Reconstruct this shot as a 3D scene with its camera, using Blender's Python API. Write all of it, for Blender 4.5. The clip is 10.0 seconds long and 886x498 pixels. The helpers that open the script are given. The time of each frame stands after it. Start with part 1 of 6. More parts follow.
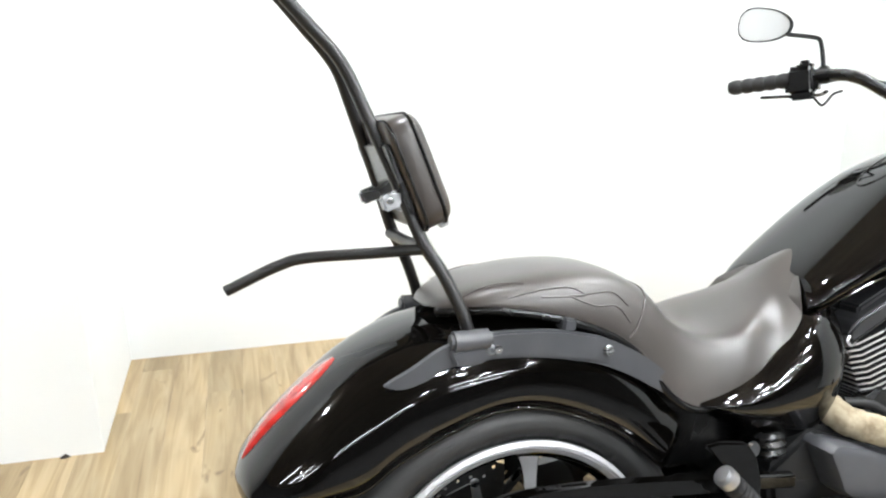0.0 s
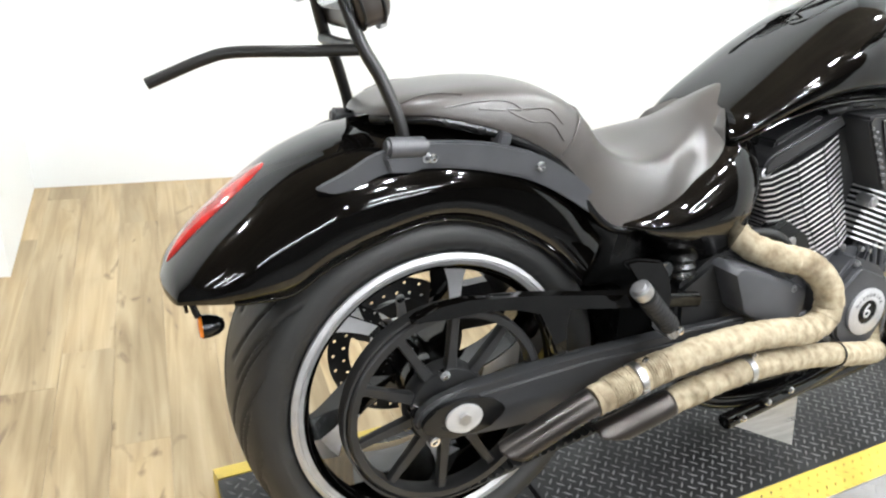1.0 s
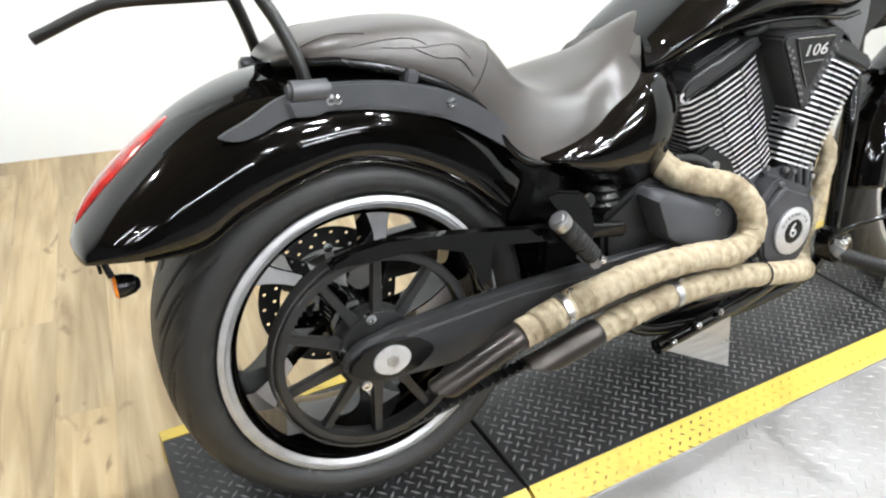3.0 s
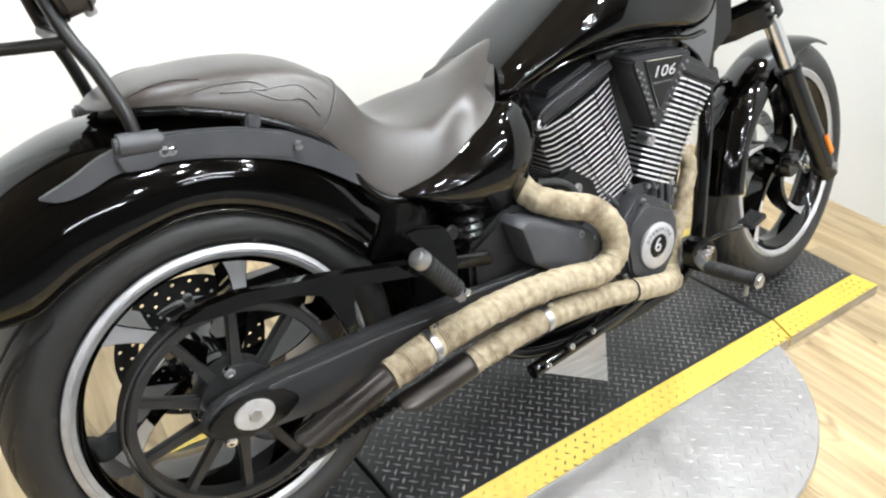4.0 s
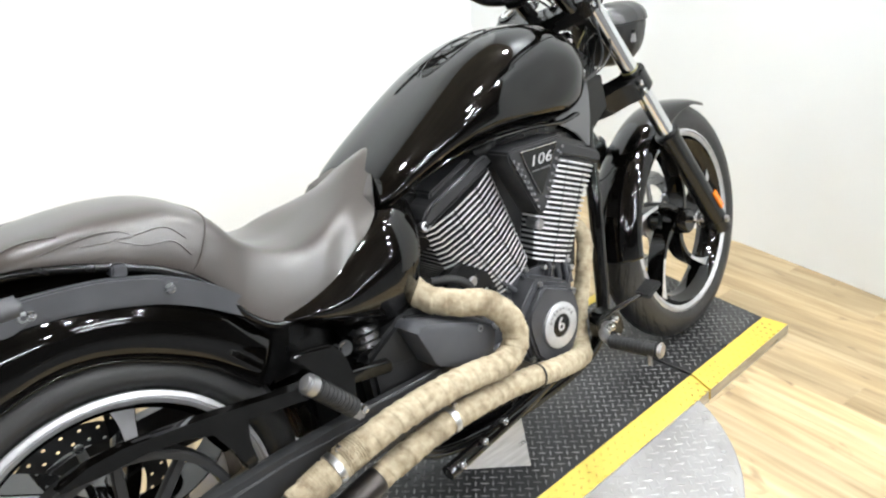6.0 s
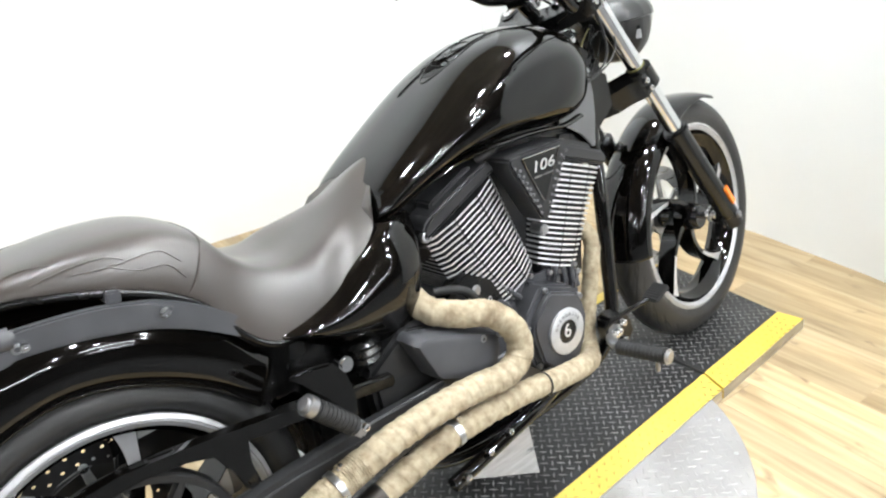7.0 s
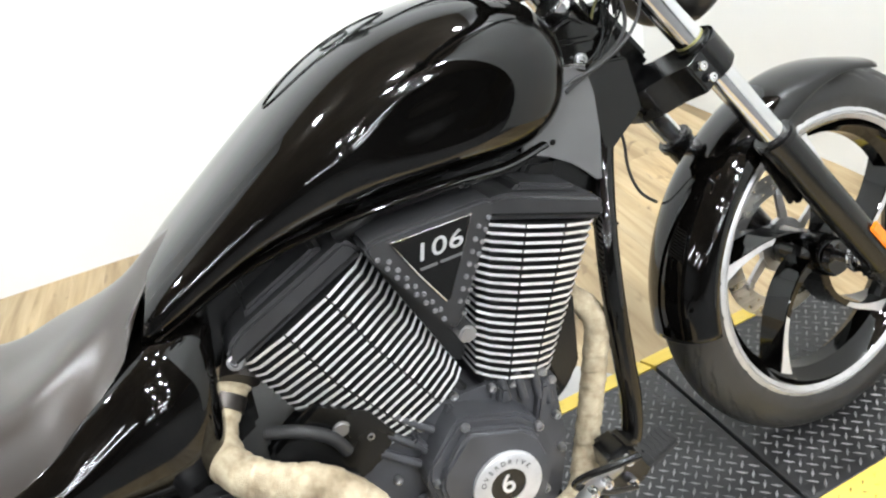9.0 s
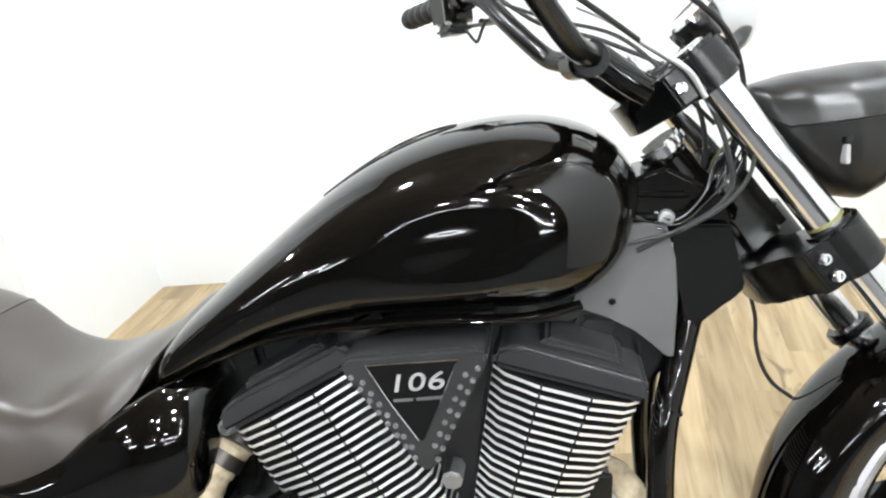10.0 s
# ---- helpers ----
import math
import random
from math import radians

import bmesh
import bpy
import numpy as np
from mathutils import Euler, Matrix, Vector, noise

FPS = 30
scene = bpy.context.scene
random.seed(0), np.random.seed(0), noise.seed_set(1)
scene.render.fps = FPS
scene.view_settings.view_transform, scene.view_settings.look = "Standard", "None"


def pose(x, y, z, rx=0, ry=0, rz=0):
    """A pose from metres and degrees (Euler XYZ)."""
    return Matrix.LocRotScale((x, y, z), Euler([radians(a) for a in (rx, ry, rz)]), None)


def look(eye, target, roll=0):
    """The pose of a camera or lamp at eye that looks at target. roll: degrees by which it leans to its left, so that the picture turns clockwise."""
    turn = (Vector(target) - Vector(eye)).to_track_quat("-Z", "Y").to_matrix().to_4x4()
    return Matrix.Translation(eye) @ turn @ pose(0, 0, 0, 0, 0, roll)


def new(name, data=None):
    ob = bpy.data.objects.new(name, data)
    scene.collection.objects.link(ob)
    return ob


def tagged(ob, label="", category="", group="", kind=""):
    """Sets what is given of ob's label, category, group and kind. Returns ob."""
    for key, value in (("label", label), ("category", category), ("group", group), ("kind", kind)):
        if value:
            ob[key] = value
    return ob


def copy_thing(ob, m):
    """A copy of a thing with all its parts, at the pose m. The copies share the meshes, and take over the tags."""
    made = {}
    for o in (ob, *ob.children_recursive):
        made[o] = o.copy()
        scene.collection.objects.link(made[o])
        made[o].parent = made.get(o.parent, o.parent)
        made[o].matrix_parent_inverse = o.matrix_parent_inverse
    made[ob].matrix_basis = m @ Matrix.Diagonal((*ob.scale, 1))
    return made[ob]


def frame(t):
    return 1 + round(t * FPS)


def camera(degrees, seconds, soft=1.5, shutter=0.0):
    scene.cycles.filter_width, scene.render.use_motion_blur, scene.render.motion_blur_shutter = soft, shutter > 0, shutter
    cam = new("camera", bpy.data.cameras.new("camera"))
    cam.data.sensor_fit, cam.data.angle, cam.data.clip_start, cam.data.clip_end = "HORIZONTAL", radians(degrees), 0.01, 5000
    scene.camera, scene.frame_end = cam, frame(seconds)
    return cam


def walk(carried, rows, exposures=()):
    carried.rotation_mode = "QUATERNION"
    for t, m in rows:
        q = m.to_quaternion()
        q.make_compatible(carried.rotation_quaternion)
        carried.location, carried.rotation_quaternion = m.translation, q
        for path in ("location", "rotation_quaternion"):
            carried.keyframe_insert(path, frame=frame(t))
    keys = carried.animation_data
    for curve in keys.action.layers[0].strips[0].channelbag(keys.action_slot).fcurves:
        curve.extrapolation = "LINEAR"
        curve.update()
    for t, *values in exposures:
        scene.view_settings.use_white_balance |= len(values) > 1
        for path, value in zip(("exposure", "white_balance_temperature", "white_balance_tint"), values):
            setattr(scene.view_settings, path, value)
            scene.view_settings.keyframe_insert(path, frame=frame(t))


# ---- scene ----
cam = camera(60.6, 10.0, soft=2.2)
# seconds, eye, target, roll
PATH = [
    (0, (-0.434, -1.010, 1.210), (0.176, 0.811, 0.655), -0.7),
    (0.2, (-0.456, -1.002, 1.215), (0.273, 0.765, 0.624), 1.1),
    (0.5, (-0.464, -1.006, 1.175), (0.322, 0.693, 0.471), 2.0),
    (0.7, (-0.463, -1.003, 1.164), (0.310, 0.650, 0.344), 2.5),
    (1, (-0.465, -1.014, 1.131), (0.312, 0.601, 0.242), 4.2),
    (1.2, (-0.469, -1.017, 1.106), (0.276, 0.550, 0.111), 4.9),
    (1.5, (-0.477, -1.025, 1.089), (0.238, 0.519, 0.038), 6.9),
    (1.7, (-0.475, -1.032, 1.092), (0.233, 0.518, 0.044), 7.2),
    (2, (-0.467, -1.035, 1.093), (0.233, 0.507, 0.029), 6.3),
    (2.2, (-0.461, -1.038, 1.100), (0.252, 0.515, 0.062), 5.2),
    (3.3, (-0.354, -1.064, 1.115), (0.531, 0.439, 0.136), 0.2),
    (3.5, (-0.332, -1.059, 1.124), (0.604, 0.411, 0.141), -0.2),
    (4, (-0.290, -1.067, 1.142), (0.730, 0.364, 0.187), 1.3),
    (4.5, (-0.250, -1.087, 1.145), (0.819, 0.308, 0.192), -0.7),
    (5, (-0.220, -1.104, 1.157), (0.892, 0.286, 0.245), -1.5),
    (5.5, (-0.196, -1.101, 1.181), (0.926, 0.294, 0.290), -2.5),
    (5.7, (-0.188, -1.099, 1.195), (0.961, 0.298, 0.340), -2.8),
    (6.8, (-0.167, -1.106, 1.270), (1.023, 0.288, 0.469), -4.2),
    (7, (-0.128, -1.094, 1.260), (0.990, 0.325, 0.401), -5.3),
    (7.2, (-0.043, -1.092, 1.254), (1.013, 0.391, 0.425), -6.2),
    (7.5, (0.096, -1.116, 1.261), (1.051, 0.480, 0.525), -4.4),
    (7.7, (0.182, -1.130, 1.268), (1.087, 0.495, 0.532), -4.6),
    (8, (0.287, -1.112, 1.265), (1.063, 0.576, 0.524), -5.9),
    (8.2, (0.356, -1.059, 1.241), (1.041, 0.654, 0.469), -8.5),
    (8.5, (0.495, -0.953, 1.226), (1.095, 0.702, 0.277), -8.2),
    (8.7, (0.596, -0.895, 1.214), (1.203, 0.724, 0.208), -10.9),
    (9, (0.729, -0.858, 1.208), (1.189, 0.797, 0.183), -13.8),
    (9.2, (0.838, -0.850, 1.204), (1.154, 0.882, 0.255), -12.5),
    (9.5, (0.993, -0.871, 1.212), (1.015, 0.963, 0.415), -8.5),
    (9.7, (1.058, -0.861, 1.219), (0.863, 0.956, 0.406), -10.7),
    (10, (1.135, -0.805, 1.204), (0.781, 1.005, 0.432), -10.6),
]
# the motorcycle leans on its side stand; its own plan stands upright and is turned by this
EXPOSURES = ((0.0, 0.12), (2.5, 0.10), (3.3, 0.05), (4.5, -0.02), (5.5, 0.0), (6.8, 0.12), (10.0, 0.12))
LEAN = Matrix.Rotation(-math.atan(0.13), 4, "X")
walk(cam, [(t, look(eye, target, roll)) for t, eye, target, roll in PATH], EXPOSURES)

# ---- light ----
world = bpy.data.worlds.new("world")
scene.world = world
world.use_nodes = True
world.node_tree.nodes["Background"].inputs[0].default_value = (0.9, 0.95, 1.0, 1)
world.node_tree.nodes["Background"].inputs[1].default_value = 0.02
scene.view_settings.exposure = 0.12
LAMP_POWER = 860.0
TUBE_POWER = 110.0
FLOOR_Z, DISC_Z, DECK_Z, CEIL_Z = -0.0694, -0.0417, -0.012, 3.3


# ---- materials ----
def material(name, color, rough=0.5, metal=0.0, vary=0.0, scale=20.0, bump=0.0, bump_scale=200.0,
             coat=0.0, coat_rough=0.03, rough_vary=0.0, color2=None, emit=0.0, stretch=(1, 1, 1), detail=6, low=0.35, high=0.65):
    m = bpy.data.materials.new(name)
    m.use_nodes = True
    nt = m.node_tree
    bs = nt.nodes["Principled BSDF"]
    bs.inputs["Base Color"].default_value = (*color, 1)
    bs.inputs["Roughness"].default_value = rough
    bs.inputs["Metallic"].default_value = metal
    bs.inputs["Coat Weight"].default_value = coat
    bs.inputs["Coat Roughness"].default_value = coat_rough
    if emit:
        bs.inputs["Emission Color"].default_value = (*color, 1)
        bs.inputs["Emission Strength"].default_value = emit
    tc = nt.nodes.new("ShaderNodeTexCoord")
    mp = nt.nodes.new("ShaderNodeMapping")
    mp.inputs["Scale"].default_value = stretch
    nt.links.new(tc.outputs["Object"], mp.inputs["Vector"])
    if vary or color2:
        c2 = color2 or tuple(c * (1 - vary) for c in color)
        no = nt.nodes.new("ShaderNodeTexNoise")
        no.inputs["Scale"].default_value = scale
        no.inputs["Detail"].default_value = detail
        nt.links.new(mp.outputs[0], no.inputs["Vector"])
        ra = nt.nodes.new("ShaderNodeValToRGB")
        ra.color_ramp.elements[0].position, ra.color_ramp.elements[1].position = low, high
        ra.color_ramp.elements[0].color, ra.color_ramp.elements[1].color = (*c2, 1), (*color, 1)
        nt.links.new(no.outputs[0], ra.inputs[0])
        nt.links.new(ra.outputs[0], bs.inputs["Base Color"])
    if rough_vary:
        n2 = nt.nodes.new("ShaderNodeTexNoise")
        n2.inputs["Scale"].default_value = scale * 0.4
        n2.inputs["Detail"].default_value = 8
        nt.links.new(mp.outputs[0], n2.inputs["Vector"])
        mr = nt.nodes.new("ShaderNodeMapRange")
        mr.inputs[1].default_value, mr.inputs[2].default_value = 0.3, 0.7
        mr.inputs[3].default_value, mr.inputs[4].default_value = max(rough - rough_vary, 0.02), rough + rough_vary
        nt.links.new(n2.outputs[0], mr.inputs[0])
        nt.links.new(mr.outputs[0], bs.inputs["Roughness"])
    if bump:
        n3 = nt.nodes.new("ShaderNodeTexNoise")
        n3.inputs["Scale"].default_value = bump_scale
        n3.inputs["Detail"].default_value = 4
        nt.links.new(mp.outputs[0], n3.inputs["Vector"])
        bu = nt.nodes.new("ShaderNodeBump")
        bu.inputs["Strength"].default_value = bump
        bu.inputs["Distance"].default_value = 0.002
        nt.links.new(n3.outputs[0], bu.inputs["Height"])
        nt.links.new(bu.outputs[0], bs.inputs["Normal"])
    return m


GLOSS = material("gloss_black_paint", (0.0016, 0.0014, 0.0012), 0.05, rough_vary=0.02, scale=30)
SATIN = material("satin_charcoal_coat", (0.072, 0.073, 0.080), 0.36, vary=0.2, scale=14, bump=0.06, bump_scale=900, rough_vary=0.07)
SWING = material("satin_black_swingarm_coat", (0.030, 0.0303, 0.032), 0.36, vary=0.2, scale=14, bump=0.05, bump_scale=900, rough_vary=0.06)
HUBBLACK = material("matt_black_sprocket_coat", (0.019, 0.019, 0.0195), 0.42, vary=0.3, scale=30, bump=0.06, bump_scale=800, rough_vary=0.08)
# paler than the cover around them: the domes' glint is in the colour
RIVET = material("glint_grey_rivet", (0.25, 0.25, 0.26), 0.38, 0.4, vary=0.2, scale=90)
ENGINE = material("black_wrinkle_coat", (0.014, 0.014, 0.0145), 0.40, vary=0.25, scale=18, bump=0.12, bump_scale=700, rough_vary=0.08)
BLACK = material("black_parts", (0.0035, 0.0035, 0.0035), 0.24, vary=0.3, scale=25, rough_vary=0.08)
TUBE = material("black_powder_tube", (0.009, 0.0085, 0.008), 0.38, vary=0.25, scale=40, bump=0.08, bump_scale=800, rough_vary=0.08)
RUBBER = material("tyre_rubber", (0.023, 0.0228, 0.0226), 0.50, vary=0.35, scale=9, bump=0.15, bump_scale=500, rough_vary=0.1)
SOFT = material("grip_rubber", (0.018, 0.018, 0.0185), 0.6, vary=0.2, scale=60, bump=0.2, bump_scale=900)
LEATHER = material("seat_leather", (0.038, 0.0280, 0.0222), 0.46, color2=(0.025, 0.0188, 0.0150), scale=7, bump=0.10, bump_scale=650, rough_vary=0.05, coat=0.85, coat_rough=0.36)
ALLOY = material("machined_alloy", (0.58, 0.58, 0.59), 0.46, 0.72, vary=0.14, scale=40, rough_vary=0.1, bump=0.04, bump_scale=900)
FIN = material("polished_fin_edge", (0.80, 0.80, 0.81), 0.38, 0.50, vary=0.12, scale=60, rough_vary=0.08)
FACE = material("machined_spoke_face", (0.66, 0.66, 0.68), 0.40, 0.55, vary=0.10, scale=40, rough_vary=0.08, bump=0.03, bump_scale=900)
CAST = material("cast_alloy", (0.50, 0.50, 0.51), 0.38, 1.0, vary=0.2, scale=40, rough_vary=0.1)
CHROME = material("chrome", (0.82, 0.82, 0.83), 0.10, 1.0, rough_vary=0.04, scale=30)
STEEL = material("brushed_steel", (0.55, 0.56, 0.57), 0.33, 1.0, vary=0.25, scale=12, rough_vary=0.12, stretch=(1, 1, 8))
DARKSTEEL = material("heat_blued_steel", (0.055, 0.049, 0.045), 0.34, 0.8, vary=0.4, scale=14, rough_vary=0.1)
BADGE = material("brushed_badge_alloy", (0.62, 0.62, 0.63), 0.4, 0.6, vary=0.1, scale=60)
NECK = material("grey_neck_panel", (0.105, 0.105, 0.107), 0.35, vary=0.15, scale=10, rough_vary=0.06)
TAPE = material("yellow_green_tape", (0.20, 0.19, 0.06), 0.5, vary=0.3, scale=60)
RED = material("red_lens", (0.60, 0.030, 0.024), 0.16, coat=1.0, vary=0.3, scale=60)
AMBER = material("amber_lens", (0.85, 0.22, 0.01), 0.2, coat=0.6, vary=0.2, scale=80)
YELLOW = material("worn_yellow_paint", (0.60, 0.44, 0.065), 0.45, color2=(0.43, 0.31, 0.05), scale=22, low=0.22, high=0.42, bump=0.1, bump_scale=300, rough_vary=0.1)
YELLOW_WORN = material("scuffed_yellow_tread", (0.50, 0.36, 0.05), 0.45, color2=(0.035, 0.03, 0.02), scale=5, low=0.36, high=0.52, rough_vary=0.1)
DECK = material("black_deck_coat", (0.024, 0.024, 0.0245), 0.38, vary=0.35, scale=7, bump=0.12, bump_scale=350, rough_vary=0.12)
TREAD = material("worn_tread_coat", (0.235, 0.235, 0.235), 0.40, color2=(0.08, 0.08, 0.08), scale=9, rough_vary=0.1)
DISC = material("aluminium_tread_plate", (0.42, 0.411, 0.405), 0.45, 0.55, color2=(0.32, 0.31, 0.30), scale=4, rough_vary=0.1, bump=0.05, bump_scale=300)
WALL = material("white_wall_paint", (0.800, 0.822, 0.826), 0.6, vary=0.03, scale=1.5, bump=0.03, bump_scale=300)
CEILING = material("brown_ceiling_boards", (0.36, 0.30, 0.24), 0.8, vary=0.3, scale=2)
DARKROOM = material("unseen_room_wall", (0.115, 0.118, 0.122), 0.7, vary=0.3, scale=1.2)
# for an added floor out of view, grey picked for the paint's reflections
UNSEEN_FLOOR = material("unseen_dark_floor", (0.115, 0.115, 0.115), 0.9, vary=0.4, scale=60, bump=0.3, bump_scale=400)
LAMPGLOW = material("lamp_glow", (0.93, 0.97, 1.0), 0.5, emit=LAMP_POWER)
TUBEGLOW = material("tube_glow", (0.93, 0.97, 1.0), 0.5, emit=TUBE_POWER)
LIGHTGREY = material("printed_grey", (0.34, 0.34, 0.34), 0.35, vary=0.1, scale=50)
MIRROR = material("mirror_glass", (0.9, 0.9, 0.9), 0.02, 1.0)
CLEAR = material("gauge_glass", (0.75, 0.75, 0.73), 0.1, 0.6)


def wrap_material():
    m = material("tan_heat_wrap", (0.43, 0.365, 0.255), 0.9, color2=(0.27, 0.215, 0.14), scale=70, low=0.3, high=0.6, bump=0.8, bump_scale=520, detail=10)
    nt = m.node_tree
    bs = nt.nodes["Principled BSDF"]
    old = bs.inputs["Base Color"].links[0].from_socket
    tc = nt.nodes.new("ShaderNodeTexCoord")
    st = nt.nodes.new("ShaderNodeTexNoise")
    st.inputs["Scale"].default_value = 13
    st.inputs["Detail"].default_value = 9
    nt.links.new(tc.outputs["Object"], st.inputs["Vector"])
    ra = nt.nodes.new("ShaderNodeValToRGB")
    ra.color_ramp.elements[0].position, ra.color_ramp.elements[1].position = 0.56, 0.78
    nt.links.new(st.outputs[0], ra.inputs[0])
    mx = nt.nodes.new("ShaderNodeMix")
    mx.data_type = "RGBA"
    mx.inputs[7].default_value = (0.13, 0.09, 0.05, 1)
    nt.links.new(ra.outputs[0], mx.inputs[0])
    nt.links.new(old, mx.inputs[6])
    nt.links.new(mx.outputs[2], bs.inputs["Base Color"])
    return m


WRAP = wrap_material()


def wood_material():
    m = bpy.data.materials.new("pale_oak_plank")
    m.use_nodes = True
    nt = m.node_tree
    bs = nt.nodes["Principled BSDF"]
    tc = nt.nodes.new("ShaderNodeTexCoord")
    oi = nt.nodes.new("ShaderNodeObjectInfo")
    ofs = nt.nodes.new("ShaderNodeVectorMath")
    ofs.operation = "SCALE"
    cmb = nt.nodes.new("ShaderNodeCombineXYZ")
    for k in range(3):
        nt.links.new(oi.outputs["Random"], cmb.inputs[k])
    nt.links.new(cmb.outputs[0], ofs.inputs[0])
    ofs.inputs["Scale"].default_value = 37.0
    add = nt.nodes.new("ShaderNodeVectorMath")
    nt.links.new(tc.outputs["Object"], add.inputs[0])
    nt.links.new(ofs.outputs[0], add.inputs[1])

    def noise(stretch, scale, detail, distort=0.0):
        mp = nt.nodes.new("ShaderNodeMapping")
        mp.inputs["Scale"].default_value = stretch
        nt.links.new(add.outputs[0], mp.inputs[0])
        no = nt.nodes.new("ShaderNodeTexNoise")
        no.inputs["Scale"].default_value, no.inputs["Detail"].default_value, no.inputs["Distortion"].default_value = scale, detail, distort
        nt.links.new(mp.outputs[0], no.inputs["Vector"])
        return no.outputs[0]

    def ramp(source, stops):
        ra = nt.nodes.new("ShaderNodeValToRGB")
        e = ra.color_ramp.elements
        e[0].position, e[0].color = stops[0][0], (*stops[0][1], 1)
        e[1].position, e[1].color = stops[-1][0], (*stops[-1][1], 1)
        for p, c in stops[1:-1]:
            e.new(p).color = (*c, 1)
        nt.links.new(source, ra.inputs[0])
        return ra.outputs[0]

    def mixed(factor, a, b, mode="MIX"):
        mx = nt.nodes.new("ShaderNodeMix")
        mx.data_type, mx.blend_type = "RGBA", mode
        for socket, v in ((mx.inputs[0], factor), (mx.inputs[6], a), (mx.inputs[7], b)):
            if isinstance(v, (int, float)):
                socket.default_value = v
            elif isinstance(v, tuple):
                socket.default_value = (*v, 1)
            else:
                nt.links.new(v, socket)
        return mx.outputs[2]

    grain = noise((16, 1.1, 1), 1.6, 9, 1.2)
    base = ramp(grain, [(0.30, (0.31, 0.226, 0.1241)), (0.48, (0.425, 0.326, 0.191)), (0.68, (0.505, 0.405, 0.2531))])
    cloud = noise((5.5, 1.0, 1), 1.5, 4, 0.6)
    tone = ramp(cloud, [(0.34, (0.7, 0.665, 0.5969)), (0.50, (1.0, 1.0, 1.0)), (0.66, (1.12, 1.10, 1.05))])
    base = mixed(0.75, base, tone, "MULTIPLY")
    knot = ramp(noise((9, 3.2, 1), 1.3, 3, 1.5), [(0.64, (0, 0, 0)), (0.74, (1, 1, 1))])
    base = mixed(knot, base, (0.23, 0.165, 0.0955))
    pick = nt.nodes.new("ShaderNodeValToRGB")
    pick.color_ramp.interpolation = "LINEAR"
    e = pick.color_ramp.elements
    e[0].position, e[0].color = 0.0, (0.78, 0.76, 0.73, 1)
    e[1].position, e[1].color = 1.0, (1.08, 1.04, 0.98, 1)
    e.new(0.4).color = (0.94, 0.93, 0.92, 1)
    nt.links.new(oi.outputs["Random"], pick.inputs[0])
    base = mixed(1.0, base, pick.outputs[0], "MULTIPLY")
    nt.links.new(base, bs.inputs["Base Color"])
    mr = nt.nodes.new("ShaderNodeMapRange")
    mr.inputs[1].default_value, mr.inputs[2].default_value, mr.inputs[3].default_value, mr.inputs[4].default_value = 0.3, 0.7, 0.36, 0.52
    nt.links.new(cloud, mr.inputs[0])
    nt.links.new(mr.outputs[0], bs.inputs["Roughness"])
    bu = nt.nodes.new("ShaderNodeBump")
    bu.inputs["Strength"].default_value, bu.inputs["Distance"].default_value = 0.12, 0.001
    nt.links.new(grain, bu.inputs["Height"])
    nt.links.new(bu.outputs[0], bs.inputs["Normal"])
    return m


WOOD = wood_material()


# ---- mesh helpers ----
def finish(name, bm, mats, sharp=38):
    me = bpy.data.meshes.new(name)
    bmesh.ops.recalc_face_normals(bm, faces=bm.faces)
    bm.to_mesh(me)
    bm.free()
    for m in mats if isinstance(mats, (list, tuple)) else [mats]:
        me.materials.append(m)
    me.shade_smooth()
    me.set_sharp_from_angle(angle=radians(sharp))
    return me


def part(name, bm, mats, parent, label="", sharp=38, at=None):
    if at is not None:
        bm.transform(at)
    ob = new(name, finish(name, bm, mats, sharp))
    ob.parent = parent
    if label:
        tagged(ob, label)
    return ob


def thing(name, label, category, group="", kind="", where=None):
    ob = new(name)
    ob.empty_display_size = 0.05
    if where is not None:
        ob.matrix_basis = where
    return tagged(ob, label, category, group, kind)


def structure(name, bm, mats, label="", category="", sharp=38):
    return tagged(new(name, finish(name, bm, mats, sharp)), label, category, kind="structure")


def smooth_line(pts, n=8):
    p = [np.array(q, float) for q in pts]
    p = [2 * p[0] - p[1]] + p + [2 * p[-1] - p[-2]]
    out = []
    for i in range(1, len(p) - 2):
        a, b, c, d = p[i - 1:i + 3]
        for k in range(n):
            t = k / n
            out.append(0.5 * (2 * b + (c - a) * t + (2 * a - 5 * b + 4 * c - d) * t * t + (3 * b - a - 3 * c + d) * t ** 3))
    out.append(p[-2])
    return out


def skin(bm, rings, closed=True, caps=True, mat=None):
    rows = [[bm.verts.new(tuple(v)) for v in r] for r in rings]
    n = len(rows[0])
    for i in range(len(rows) - 1):
        for j in range(n if closed else n - 1):
            k = (j + 1) % n
            f = bm.faces.new((rows[i][j], rows[i][k], rows[i + 1][k], rows[i + 1][j]))
            if mat:
                f.material_index = mat(i, j)
    if caps and closed:
        bm.faces.new(rows[0])
        bm.faces.new(rows[-1])
    return rows


